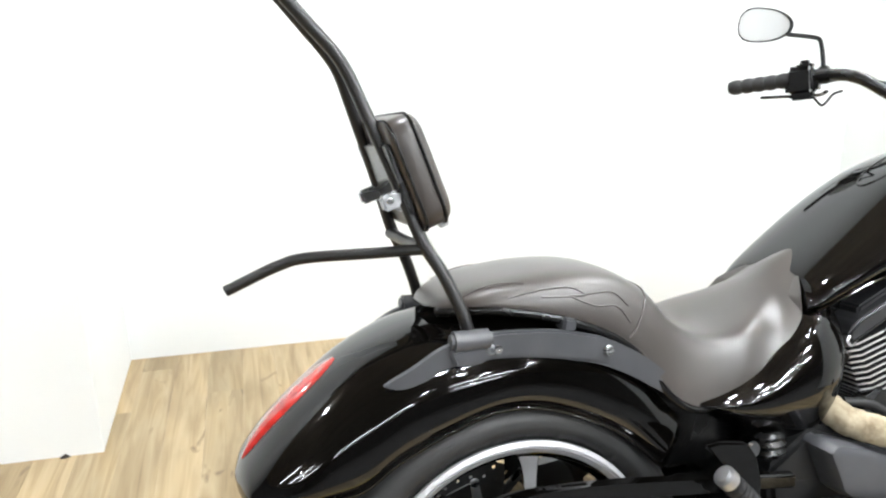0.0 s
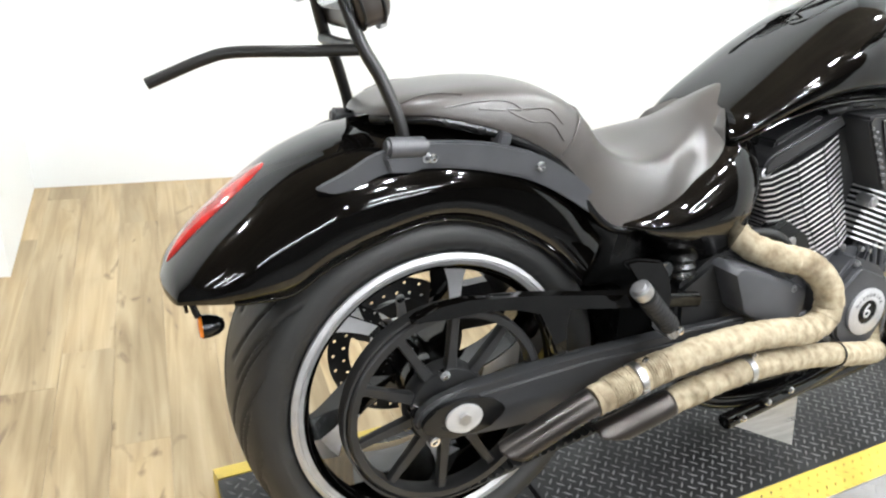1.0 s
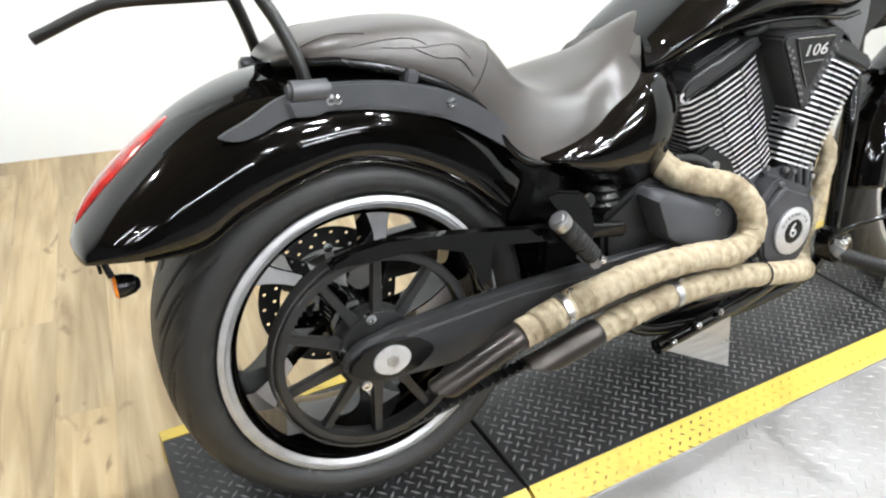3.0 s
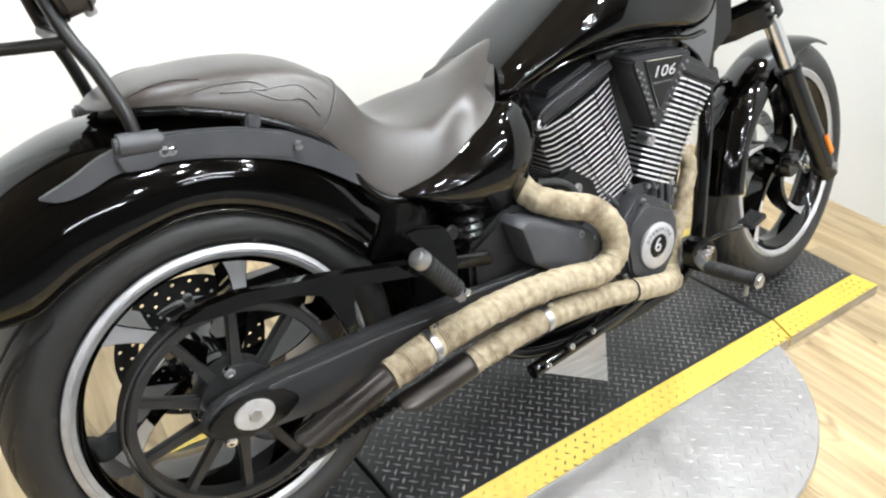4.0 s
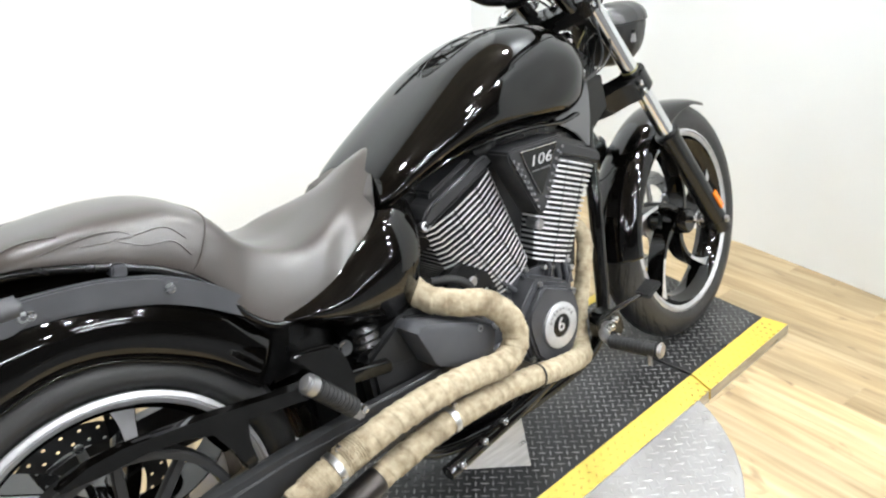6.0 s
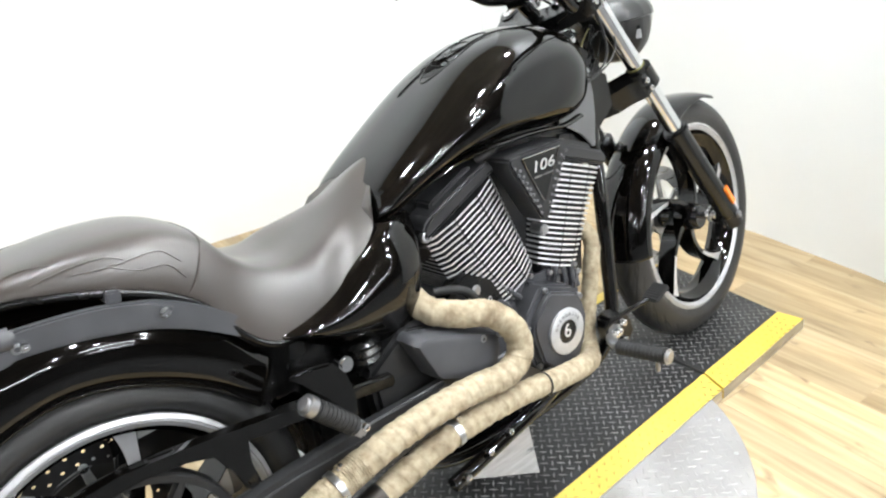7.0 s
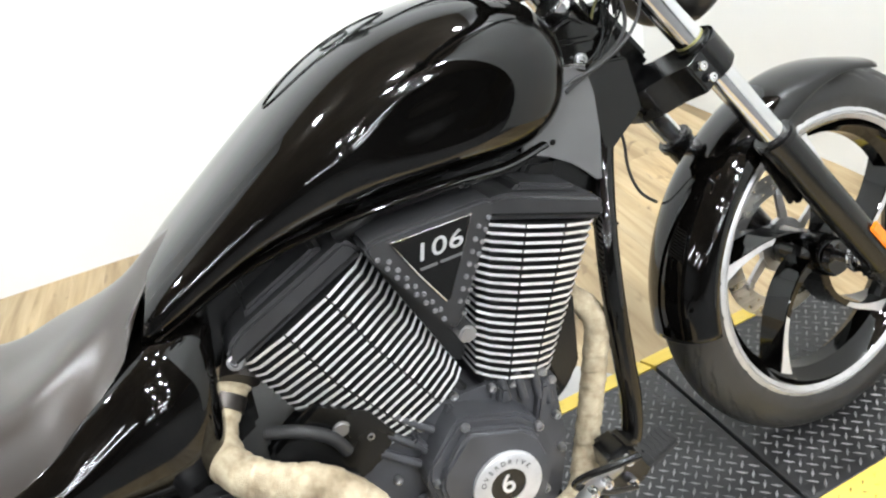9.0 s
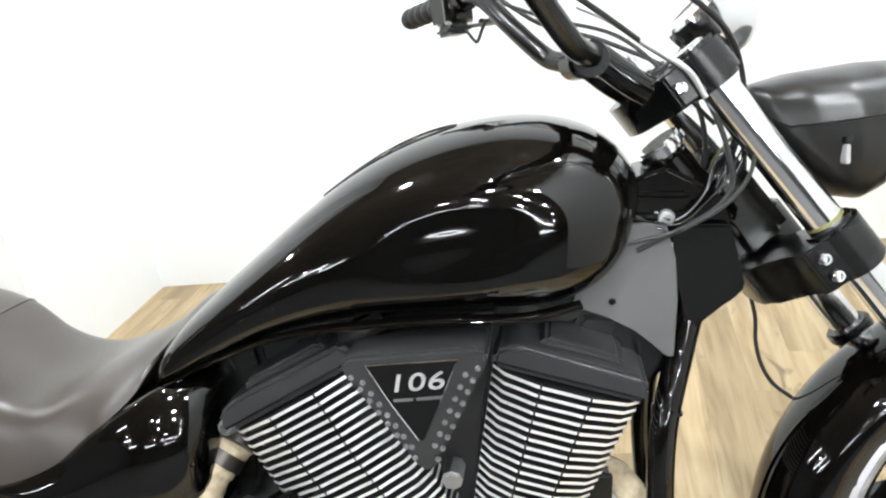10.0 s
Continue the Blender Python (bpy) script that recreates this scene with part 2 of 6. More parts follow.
def sweep(bm, line, radius, seg=12, caps=True, flat=1.0, warp=None, mat=None):
    """Tube along a polyline; radius is a number or a function of the running share and angle."""
    line = [Vector(p) for p in line]
    n = len(line)
    lengths = [0.0]
    for i in range(1, n):
        lengths.append(lengths[-1] + (line[i] - line[i - 1]).length)
    tangents = [(line[min(i + 1, n - 1)] - line[max(i - 1, 0)]).normalized() for i in range(n)]
    up = Vector((0, 0, 1)) if abs(tangents[0].z) < 0.9 else Vector((1, 0, 0))
    side = tangents[0].cross(up).normalized()
    rings = []
    for i in range(n):
        t = tangents[i]
        side = (side - t * side.dot(t)).normalized()
        nrm = t.cross(side)
        ring = []
        for k in range(seg):
            a = 2 * math.pi * k / seg
            r = radius(lengths[i], a) if callable(radius) else radius
            ring.append(line[i] + side * (r * math.cos(a)) + nrm * (r * flat * math.sin(a)))
        rings.append(ring)
    skin(bm, rings, True, caps, mat)
    return bm


def tube(pts, radius, n=8, seg=12, flat=1.0):
    bm = bmesh.new()
    return sweep(bm, smooth_line(pts, n) if n else pts, radius, seg, True, flat)


def prism(poly, y0, y1, bevel=0.0, segs=2, bm=None):
    """Outline in the x-z plane, extruded from y0 to y1."""
    own = bmesh.new()
    a = [own.verts.new((x, y0, z)) for x, z in poly]
    b = [own.verts.new((x, y1, z)) for x, z in poly]
    own.faces.new(a)
    own.faces.new(b)
    for i in range(len(poly)):
        j = (i + 1) % len(poly)
        own.faces.new((a[i], a[j], b[j], b[i]))
    if bevel:
        bmesh.ops.bevel(own, geom=list(own.edges), offset=bevel, segments=segs, affect="EDGES", clamp_overlap=True)
    return own if bm is None else merge(bm, own)


def merge(bm, other, index=None):
    me = bpy.data.meshes.new("tmp")
    if index is not None:
        for f in other.faces:
            f.material_index = index
    other.to_mesh(me)
    other.free()
    bm.from_mesh(me)
    bpy.data.meshes.remove(me)
    return bm


def block(size, centre, bevel=0.0, m=None, segs=2):
    bm = bmesh.new()
    bmesh.ops.create_cube(bm, size=1.0)
    bm.transform(Matrix.Diagonal((*size, 1)))
    if bevel:
        bmesh.ops.bevel(bm, geom=list(bm.edges), offset=bevel, segments=segs, affect="EDGES", clamp_overlap=True)
    if m is not None:
        bm.transform(m)
    bm.transform(Matrix.Translation(centre))
    return bm


def pillow(poly, y_edge, y_top, rings=6, power=2.2, skirt=0.0):
    """A bulged panel over an outline in the x-z plane; the bulge runs towards y_top."""
    bm = bmesh.new()
    c = np.mean(np.array(poly), axis=0)
    rows = []
    if skirt:
        rows.append([(x, y_edge + skirt, z) for x, z in poly])
    for k in range(rings):
        s = 1 - (k / rings) ** 1.15
        h = (1 - (s) ** power) ** (1 / power)
        rows.append([(c[0] + (x - c[0]) * s, y_edge + (y_top - y_edge) * h, c[1] + (z - c[1]) * s) for x, z in poly])
    skin(bm, rows, True, True)
    return bm


def lathe(profile, centre, seg=64, close=False, mat=None, warp=None):
    """profile: (radius, y) pairs, turned round the y axis through centre (x, z)."""
    bm = bmesh.new()
    rows = []
    for k in range(seg):
        a = 2 * math.pi * k / seg
        ring = []
        for r, y in profile:
            if warp:
                r = r - warp(a, y)
            ring.append(bm.verts.new((centre[0] + r * math.cos(a), y, centre[1] + r * math.sin(a))))
        rows.append(ring)
    n = len(profile)
    for k in range(seg):
        p, q = rows[k], rows[(k + 1) % seg]
        for j in range(n if close else n - 1):
            f = bm.faces.new((p[j], q[j], q[(j + 1) % n], p[(j + 1) % n]))
            if mat:
                f.material_index = mat(j)
    if not close:
        for j in (0, n - 1):
            if profile[j][0] > 1e-5:
                bm.faces.new([r[j] for r in rows])
    bmesh.ops.remove_doubles(bm, verts=bm.verts, dist=1e-6)
    return bm


def rod(a, b, r0, r1=None, seg=20, bevel=0.0):
    a, b = Vector(a), Vector(b)
    bm = bmesh.new()
    bmesh.ops.create_cone(bm, cap_ends=True, segments=seg, radius1=r0, radius2=r0 if r1 is None else r1, depth=(b - a).length)
    if bevel:
        edges = [e for e in bm.edges if len(e.link_faces) == 2 and e.calc_face_angle() > 1.0]
        bmesh.ops.bevel(bm, geom=edges, offset=bevel, segments=2, affect="EDGES")
    bm.transform(Matrix.Translation((a + b) / 2) @ (b - a).to_track_quat("Z", "Y").to_matrix().to_4x4())
    return bm


def bolt(parent, p, r=0.006, h=0.006, way=(0, -1, 0), mats=None, name="bolt", at=None):
    """A domed cap screw with a socket, standing on p."""
    way = Vector(way).normalized()
    bm = bmesh.new()
    prof = [(r, 0), (r, h * 0.6), (r * 0.85, h * 0.95), (r * 0.5, h), (r * 0.45, h * 0.6), (0, h * 0.6)]
    rings = [[(q * math.cos(2 * math.pi * k / 12), q * math.sin(2 * math.pi * k / 12), z) for k in range(12)] for q, z in prof[:-1]]
    skin(bm, rings)
    bm.transform(Matrix.Translation(p) @ way.to_track_quat("Z", "Y").to_matrix().to_4x4())
    return part(name, bm, mats or CHROME, parent, at=at)


def lettering(text, size, m, mats, parent, name="lettering", shear=0.0, spacing=1.0, depth=0.0006, label="", at=None):
    cu = bpy.data.curves.new("text", "FONT")
    cu.body, cu.size, cu.extrude, cu.shear, cu.align_x, cu.align_y, cu.space_character = text, size, depth, shear, "CENTER", "CENTER", spacing
    cu.offset = size * 0.004
    ob = bpy.data.objects.new("text", cu)
    me = bpy.data.meshes.new_from_object(ob)
    bpy.data.objects.remove(ob)
    bpy.data.curves.remove(cu)
    me.transform(m)
    if at is not None:
        me.transform(at)
    me.materials.clear()
    me.materials.append(mats)
    o = new(name, me)
    o.parent = parent
    if label:
        tagged(o, label)
    return o


def span(a, b, t):
    return a + (b - a) * t


def smoothstep(a, b, x):
    t = min(max((x - a) / (b - a), 0), 1)
    return t * t * (3 - 2 * t)


# ---- the room ----
ROOM = Matrix.Rotation(radians(-4.0), 4, "Z")


def room_block(x0, x1, y0, y1, z0, z1):
    return block((x1 - x0, y1 - y0, z1 - z0), ((x0 + x1) / 2, (y0 + y1) / 2, (z0 + z1) / 2))


def upright(poly, z0, z1):
    """A solid over an outline in the floor plan."""
    bm = bmesh.new()
    lo = [bm.verts.new((x, y, z0)) for x, y in poly]
    hi = [bm.verts.new((x, y, z1)) for x, y in poly]
    bm.faces.new(lo)
    bm.faces.new(hi)
    for i in range(len(poly)):
        j = (i + 1) % len(poly)
        bm.faces.new((lo[i], lo[j], hi[j], hi[i]))
    return bm


def walls():
    structure("wall_north", upright([(-0.74, 2.10), (2.53, 1.81), (2.62, 1.95), (-0.74, 2.25)], FLOOR_Z, CEIL_Z), WALL, "bright white painted wall behind the motorcycle", "wall")
    # a pier that stands out beside the motorcycle's tail
    structure("wall_pier", upright([(-0.784, 1.37), (-0.74, 2.10), (-0.74, 2.25), (-7.0, 2.90), (-7.0, 2.0)], FLOOR_Z, CEIL_Z), WALL, "white painted wall pier standing out into the room", "wall")
    # the wall ahead of the front wheel, slightly bowed
    bow = [(2.10, -1.60), (2.42, -0.20), (2.50, 0.25), (2.53, 0.80), (2.53, 1.81)]
    structure("wall_east", upright(bow + [(x + 0.14, y) for x, y in bow[::-1]], FLOOR_Z, CEIL_Z), WALL, "white painted wall ahead of the front wheel", "wall")
    # walls out of view, added to close the room and tone its reflections
    for name, box in (("wall_south", (-7.0, 9.0, -18.15, -18.0)), ("wall_west", (-7.15, -7.0, -18.0, 3.5)), ("wall_far_east", (9.0, 9.15, -18.0, 3.5)),
                      ("wall_return", (3.05, 9.0, 3.4, 3.5))):
        structure(name, room_block(*box, FLOOR_Z, CEIL_Z), DARKROOM, "unseen grey wall added to close the room", "wall")
    structure("ceiling", room_block(-7.15, 9.15, -18.15, 4.0, CEIL_Z, CEIL_Z + 0.1), CEILING, "brown painted showroom ceiling", "ceiling")
    # unseen floor added so the gloss flanks mirror something dark
    structure("floor_unseen", room_block(-7.15, 9.15, -18.15, -0.95, FLOOR_Z - 0.12, FLOOR_Z - 0.002), UNSEEN_FLOOR, "added dark grey floor, out of view", "floor")
    return structure("floor", room_block(-7.15, 9.15, -0.95, 4.0, FLOOR_Z - 0.12, FLOOR_Z - 0.008), WOOD, "pale oak plank floor with grey knots", "floor")


floor = walls()


def ceiling_lamp():
    root = thing("ceiling_lamp", "small round white ceiling lamp, switched on", "ceiling lamp", "ceiling lamps")
    part("housing", lathe([(0.0, 0.0), (0.085, 0.0), (0.085, 0.05), (0.06, 0.06), (0.06, 0.012), (0, 0.012)], (0, 0), 24), BLACK, root, at=Matrix.Rotation(radians(90), 4, "X"))
    part("diffuser", lathe([(0.0, -0.002), (0.05, -0.002), (0.072, -0.006), (0.072, -0.012), (0.05, -0.018), (0.0, -0.020)], (0, 0), 16), LAMPGLOW, root, "glowing white disc",
         at=Matrix.Rotation(radians(90), 4, "X"))
    return root


def tube_lamp():
    root = thing("tube_lamp", "long white fluorescent ceiling lamp, switched on", "ceiling lamp", "tube lamps")
    part("housing", block((2.4, 0.16, 0.05), (0, 0, 0.03), 0.008), WALL, root)
    part("tube", rod((-1.15, 0, -0.02), (1.15, 0, -0.02), 0.024, seg=14), TUBEGLOW, root, "glowing white tube")
    return root


def lamps():
    first = None
    # the first lamp is an added one, there to brighten the white walls
    places = ((-2.6, 0.6), (-0.05, 0.3), (2.2, 0.4), (1.25, -0.8), (1.25, -1.8), (2.2, -1.9), (3.9, -3.0), (1.9, -3.2), (0.45, -3.9), (1.0, -4.15), (2.2, -4.2), (2.9, -4.8), (-3.8, -5.0), (1.2, -5.6), (3.6, -6.5),
              (-4.4, -7.5), (2.2, -7.6), (0.9, -8.5), (4.3, -8.8), (1.0, -13.0), (3.4, -13.0))
    for x, y in places:
        m = pose(x, y, CEIL_Z - 0.06)
        if first is None:
            first = ceiling_lamp()
            first.matrix_basis = m
        else:
            copy_thing(first, m)
    t = tube_lamp()
    t.matrix_basis = ROOM @ pose(3.9, -10.0, CEIL_Z - 0.055)
    # the last two tubes are added fill light, not traced from any reflection
    for x, y in ((0.6, -12.4), (5.2, -14.0), (-4.4, -3.4), (-4.0, -6.5), (-3.6, -9.5)):
        copy_thing(t, ROOM @ pose(x, y, CEIL_Z - 0.055))


lamps()


# ---- the turntable and the deck ----
SLOPE = math.tan(radians(2.1))
NEAR, FAR = -0.221, 0.235
CUTS = ((-0.335, -0.347), (0.265, 0.250), (1.478, 1.470), (1.912, 1.975))


def deck_y(x, edge):
    return edge + SLOPE * x


def treads(inside, z, pitch, size, height, name, mats, parent, turn=0.0):
    """Raised lozenges in a basket pattern, as one mesh."""
    verts, faces, tags = [], [], []
    c, s = math.cos(turn), math.sin(turn)
    n = int(2.6 / pitch)
    for i in range(-n, n):
        for j in range(-n, n):
            u, v = i * pitch, j * pitch
            x, y = 0.8 + u * c - v * s, u * s + v * c
            if not inside(x, y):
                continue
            a = turn + (math.pi / 2 if (i + j) % 2 else 0.0)
            ca, sa = math.cos(a), math.sin(a)
            L, W = size
            k = len(verts)
            for p, q, h in ((-L, 0, 0), (0, -W, 0), (L, 0, 0), (0, W, 0), (-L * 0.55, 0, height), (L * 0.55, 0, height)):
                verts.append((x + p * ca - q * sa, y + p * sa + q * ca, z(x, y) + h))
            faces += [(k, k + 1, k + 5, k + 4), (k + 1, k + 2, k + 5), (k + 2, k + 3, k + 4, k + 5), (k + 3, k, k + 4)]
    me = bpy.data.meshes.new(name)
    me.from_pydata(verts, [], faces)
    me.materials.append(mats)
    ob = new(name, me)
    ob.parent = parent
    return tagged(ob, kind="stuff")


def slab(quad, z0, z1, bevel=0.002):
    bm = bmesh.new()
    lo = [bm.verts.new((x, y, z0)) for x, y in quad]
    hi = [bm.verts.new((x, y, z1)) for x, y in quad]
    bm.faces.new(lo)
    bm.faces.new(hi)
    for i in range(4):
        bm.faces.new((lo[i], lo[(i + 1) % 4], hi[(i + 1) % 4], hi[i]))
    if bevel:
        bmesh.ops.bevel(bm, geom=list(bm.edges), offset=bevel, segments=1, affect="EDGES")
    return bm


def lift():
    root = thing("display_platform", "low black tread-plate display platform with worn yellow edges", "platform")
    gap = 0.004
    skew = [(b - a) / (FAR - NEAR) for a, b in CUTS]

    def cut(k, y, side):
        return CUTS[k][0] + skew[k] * (y - NEAR) + side * gap

    def lip(k, y0, y1, side):
        return [(cut(k, y, side), y) for y in (y0, y1)]

    for k in range(3):
        q = []
        for kk, side in ((k, 1), (k + 1, -1)):
            q.append([(cut(kk, e, side), deck_y(cut(kk, e, side), e)) for e in (NEAR, FAR)])
        quad = [q[0][0], q[1][0], q[1][1], q[0][1]]
        part("deck_plate", slab(quad, DECK_Z - 0.028, DECK_Z), DECK, root)
        for edge, sign in ((NEAR, -1), (FAR, 1)):
            bm = bmesh.new()
            rows = []
            for kk, side in ((k, 1), (k + 1, -1)):
                x = cut(kk, edge, side)
                y = deck_y(x, edge)
                run = 0.060
                dx = 0.05 if kk == 3 else (-skew[kk] * run if sign < 0 else skew[kk] * run)
                rows.append([(x, y + sign * 0.001, DECK_Z + 0.0005), (x + dx, y + sign * run, DECK_Z - 0.024),
                             (x + dx, y + sign * (run + 0.003), FLOOR_Z), (x, y + sign * 0.001, FLOOR_Z)])
            skin(bm, rows, mat=lambda i, j: 1 if j == 1 else 0)
            part("edge_strip", bm, [YELLOW, STEEL], root, "worn yellow sloping edge strip")

    def on_deck(x, y):
        if not (deck_y(x, NEAR) + 0.008 < y < deck_y(x, FAR) - 0.008):
            return False
        return all(abs(x - cut(k, y - SLOPE * x, 0)) > 0.012 for k in range(4)) and cut(0, y, 0) < x < cut(3, y, 0)

    treads(on_deck, lambda x, y: DECK_Z - 0.0002, 0.0205, (0.0122, 0.0032), 0.0022, "tread_pattern", TREAD, root, radians(47.1))

    def on_strip(x, y):
        d = deck_y(x, NEAR) - y
        return 0.006 < d < 0.056 and all(abs(x - cut(k, NEAR, 0)) > 0.014 for k in range(4)) and CUTS[0][0] < x < CUTS[3][0]

    treads(on_strip, lambda x, y: DECK_Z - 0.024 * (deck_y(x, NEAR) - y) / 0.060, 0.0205, (0.0115, 0.0030), 0.0014, "edge_tread_pattern", YELLOW_WORN, root, radians(47.1))
    return root


def turntable():
    root = thing("turntable", "round aluminium tread-plate turntable on the plank floor", "turntable")
    cx, cy, r = 0.87, 0.037, 0.617
    up = Matrix.Translation((cx, cy, 0)) @ Matrix.Rotation(radians(90), 4, "X")
    part("turntable_plate", lathe([(0.0, DISC_Z), (r - 0.003, DISC_Z), (r, DISC_Z - 0.003), (r, DISC_Z - 0.012), (r - 0.02, DISC_Z - 0.014), (0, DISC_Z - 0.014)], (0, 0), 120), DISC, root, at=up)
    part("turntable_base", lathe([(0.0, DISC_Z - 0.014), (r - 0.03, DISC_Z - 0.014), (r - 0.03, FLOOR_Z), (0.0, FLOOR_Z)], (0, 0), 96), BLACK, root, at=up)

    def inside(x, y):
        return (x - cx) ** 2 + (y - cy) ** 2 < (r - 0.012) ** 2 and y < deck_y(x, NEAR) - 0.07

    treads(inside, lambda x, y: DISC_Z - 0.0002, 0.0235, (0.0135, 0.0035), 0.0015, "plate_pattern", DISC, root, radians(53))
    for k in range(10):
        a = radians(-150 + 13 * k)
        bolt(root, (cx + (r - 0.03) * math.cos(a), cy + (r - 0.03) * math.sin(a), DISC_Z), 0.006, 0.002, (0, 0, 1), STEEL, "rivet")
    return root


lift()
turntable()

# ---- the motorcycle ----
bike = thing("motorcycle", "gloss black cruiser motorcycle with tan wrapped exhaust, parked on platform", "motorcycle", where=LEAN)
REAR = (0.0, 0.322)
FRONT_AXLE = (1.677, 0.337)
RAKE = Vector((-0.553, 0, 0.833))
PIVOT = Vector((1.448, 0, 0.605))
STEER = Matrix.Translation(PIVOT) @ Matrix.Rotation(radians(7.2), 4, RAKE) @ Matrix.Translation(-PIVOT)
BARS = Matrix.Translation(PIVOT) @ Matrix.Rotation(radians(9.0), 4, RAKE) @ Matrix.Translation(-PIVOT)
FORK = Matrix.Translation((0.012, 0, 0.45)) @ Matrix.Rotation(radians(-5.5), 4, "X") @ Matrix.Translation((0, 0, -0.45)) @ STEER


def mirror_y(pts):
    return [(x, -y, z) for x, y, z in pts]


# rear wheel
def tyre_profile(bead, width, outer, crown, n=72):
    pts = [(bead - 0.004, -width * 0.42), (bead + 0.008, -width * 0.47)]
    for k in range(n + 1):
        a = -math.pi / 2 + math.pi * k / n
        e = crown
        y = width / 2 * math.copysign(abs(math.sin(a)) ** (2 / e), math.sin(a))
        r = bead + 0.018 + (outer - bead - 0.018) * abs(math.cos(a)) ** (2 / e)
        pts.append((r, y))
    pts += [(bead + 0.008, width * 0.47), (bead - 0.004, width * 0.42)]
    return pts


def grooves(count, width, depth):
    def warp(a, y):
        s = abs(y) / (width / 2)
        if s > 0.93 or s < 0.06:
            return 0.0
        base = (a * count / (2 * math.pi)) + (0.5 if y > 0 else 0.0)
        d = 0.0
        for shift, bend, lo, hi in ((0.0, 2.3, 0.10, 0.86), (0.45, 2.0, 0.40, 0.95)):
            if lo < s < hi:
                f = (base + shift + bend * s ** 1.5) % 1.0
                f = min(f, 1 - f)
                d = max(d, depth * (1 - smoothstep(0.030, 0.060, f)) * smoothstep(lo, lo + 0.08, s) * (1 - smoothstep(hi - 0.1, hi, s)))
        return d
    return warp


def spoke(wheel, centre, angle, r0, r1, w0, w1, sweep_deg, y0, y1, thick, curl=0.0, at=None, facet=0.5):
    """A cast blade: painted on one flank, machined on the other."""
    bm = bmesh.new()
    rings = []
    for k in range(13):
        t = k / 12
        r = span(r0, r1, t)
        a = angle + radians(sweep_deg) * (t + curl * t * (1 - t))
        w = span(w0, w1, t ** 1.4) * (1 - 0.35 * math.sin(math.pi * t))
        if t > 0.7:
            w *= 1 + 0.5 * ((t - 0.7) / 0.3) ** 2
        y = span(y0, y1, t)
        c, s = math.cos(a), math.sin(a)

        def at_(off, yy):
            return (centre[0] + r * c - off * s, yy, centre[1] + r * s + off * c)
        rings.append([at_(-w / 2 - 0.004, y + thick), at_(-w / 2, y + 0.002), at_(-w / 2 + 0.002, y), at_(w / 2 - 0.002, y), at_(w / 2, y + 0.002), at_(w / 2 + 0.004, y + thick)])
    skin(bm, rings, mat=lambda i, j: 1 if j == 2 and i >= 6 else 0)
    return part("spoke", bm, [GLOSS, FACE], wheel, "black blade with a machined silver face", sharp=25, at=at)


def rotor(wheel, centre, y, r1, r0, holes, at=None, arms=6, mats=None):
    bm = bmesh.new()
    thick = 0.0025
    for row, (ra, rb) in enumerate(((r0, (r0 + r1) / 2), ((r0 + r1) / 2, r1))):
        for k in range(holes):
            a0 = 2 * math.pi * (k + 0.5 * row) / holes
            a1 = a0 + 2 * math.pi / holes
            am, rm = (a0 + a1) / 2, (ra + rb) / 2
            outer = [(ra, a0), (ra, am), (ra, a1), (rm, a1), (rb, a1), (rb, am), (rb, a0), (rm, a0)]
            P = [(centre[0] + r * math.cos(a), centre[1] + r * math.sin(a)) for r, a in outer]
            cx, cz = centre[0] + rm * math.cos(am), centre[1] + rm * math.sin(am)
            H = []
            for x, z in P:
                d = math.hypot(x - cx, z - cz)
                H.append((cx + (x - cx) / d * 0.0042, cz + (z - cz) / d * 0.0042))
            for yy in (y - thick, y + thick):
                o = [bm.verts.new((x, yy, z)) for x, z in P]
                h = [bm.verts.new((x, yy, z)) for x, z in H]
                for i in range(8):
                    j = (i + 1) % 8
                    bm.faces.new((o[i], o[j], h[j], h[i]))
    bmesh.ops.remove_doubles(bm, verts=bm.verts, dist=1e-5)
    disc = part("brake_disc", bm, mats or STEEL, bike, "drilled steel brake disc", at=at)
    carrier = part("disc_carrier", lathe([(0.03, y - 0.006), (0.055, y - 0.006), (0.055, y + 0.006), (0.03, y + 0.006)], centre, 32, close=True), CAST, disc, "cast alloy disc carrier", at=at)
    for k in range(arms):
        a = 2 * math.pi * k / arms + 0.3
        p = [(0.045, a - 0.35), (r0 + 0.004, a + 0.10), (r0 + 0.004, a + 0.24), (0.045, a + 0.15)]
        part("carrier_arm", prism([(centre[0] + r * math.cos(b), centre[1] + r * math.sin(b)) for r, b in p], y - 0.004, y + 0.004, 0.001, 1), CAST, disc, at=at)
    for k in range(arms):
        a = 2 * math.pi * k / arms + 0.47
        bolt(disc, (centre[0] + r0 * math.cos(a), y - 0.004, centre[1] + r0 * math.sin(a)), 0.009, 0.003, mats=STEEL, at=at)
    return disc


def rim_profile(lip, half):
    face = [(lip, -half + 0.004), (lip - 0.001, -half), (lip - 0.008, -half - 0.003), (lip - 0.0095, -half + 0.001), (lip - 0.0115, -half + 0.001), (lip - 0.013, -half - 0.002), (lip - 0.021, -half + 0.003)]
    well = [(lip - 0.025, -half + 0.014), (lip - 0.036, -half + 0.024), (lip - 0.046, -half * 0.3), (lip - 0.048, half * 0.3), (lip - 0.036, half - 0.03)]
    back = [(lip - 0.020, half - 0.004), (lip - 0.002, half), (lip, half - 0.004), (lip - 0.018, half - 0.03), (lip - 0.028, 0.0), (lip - 0.018, -half + 0.03)]
    return face + well + back


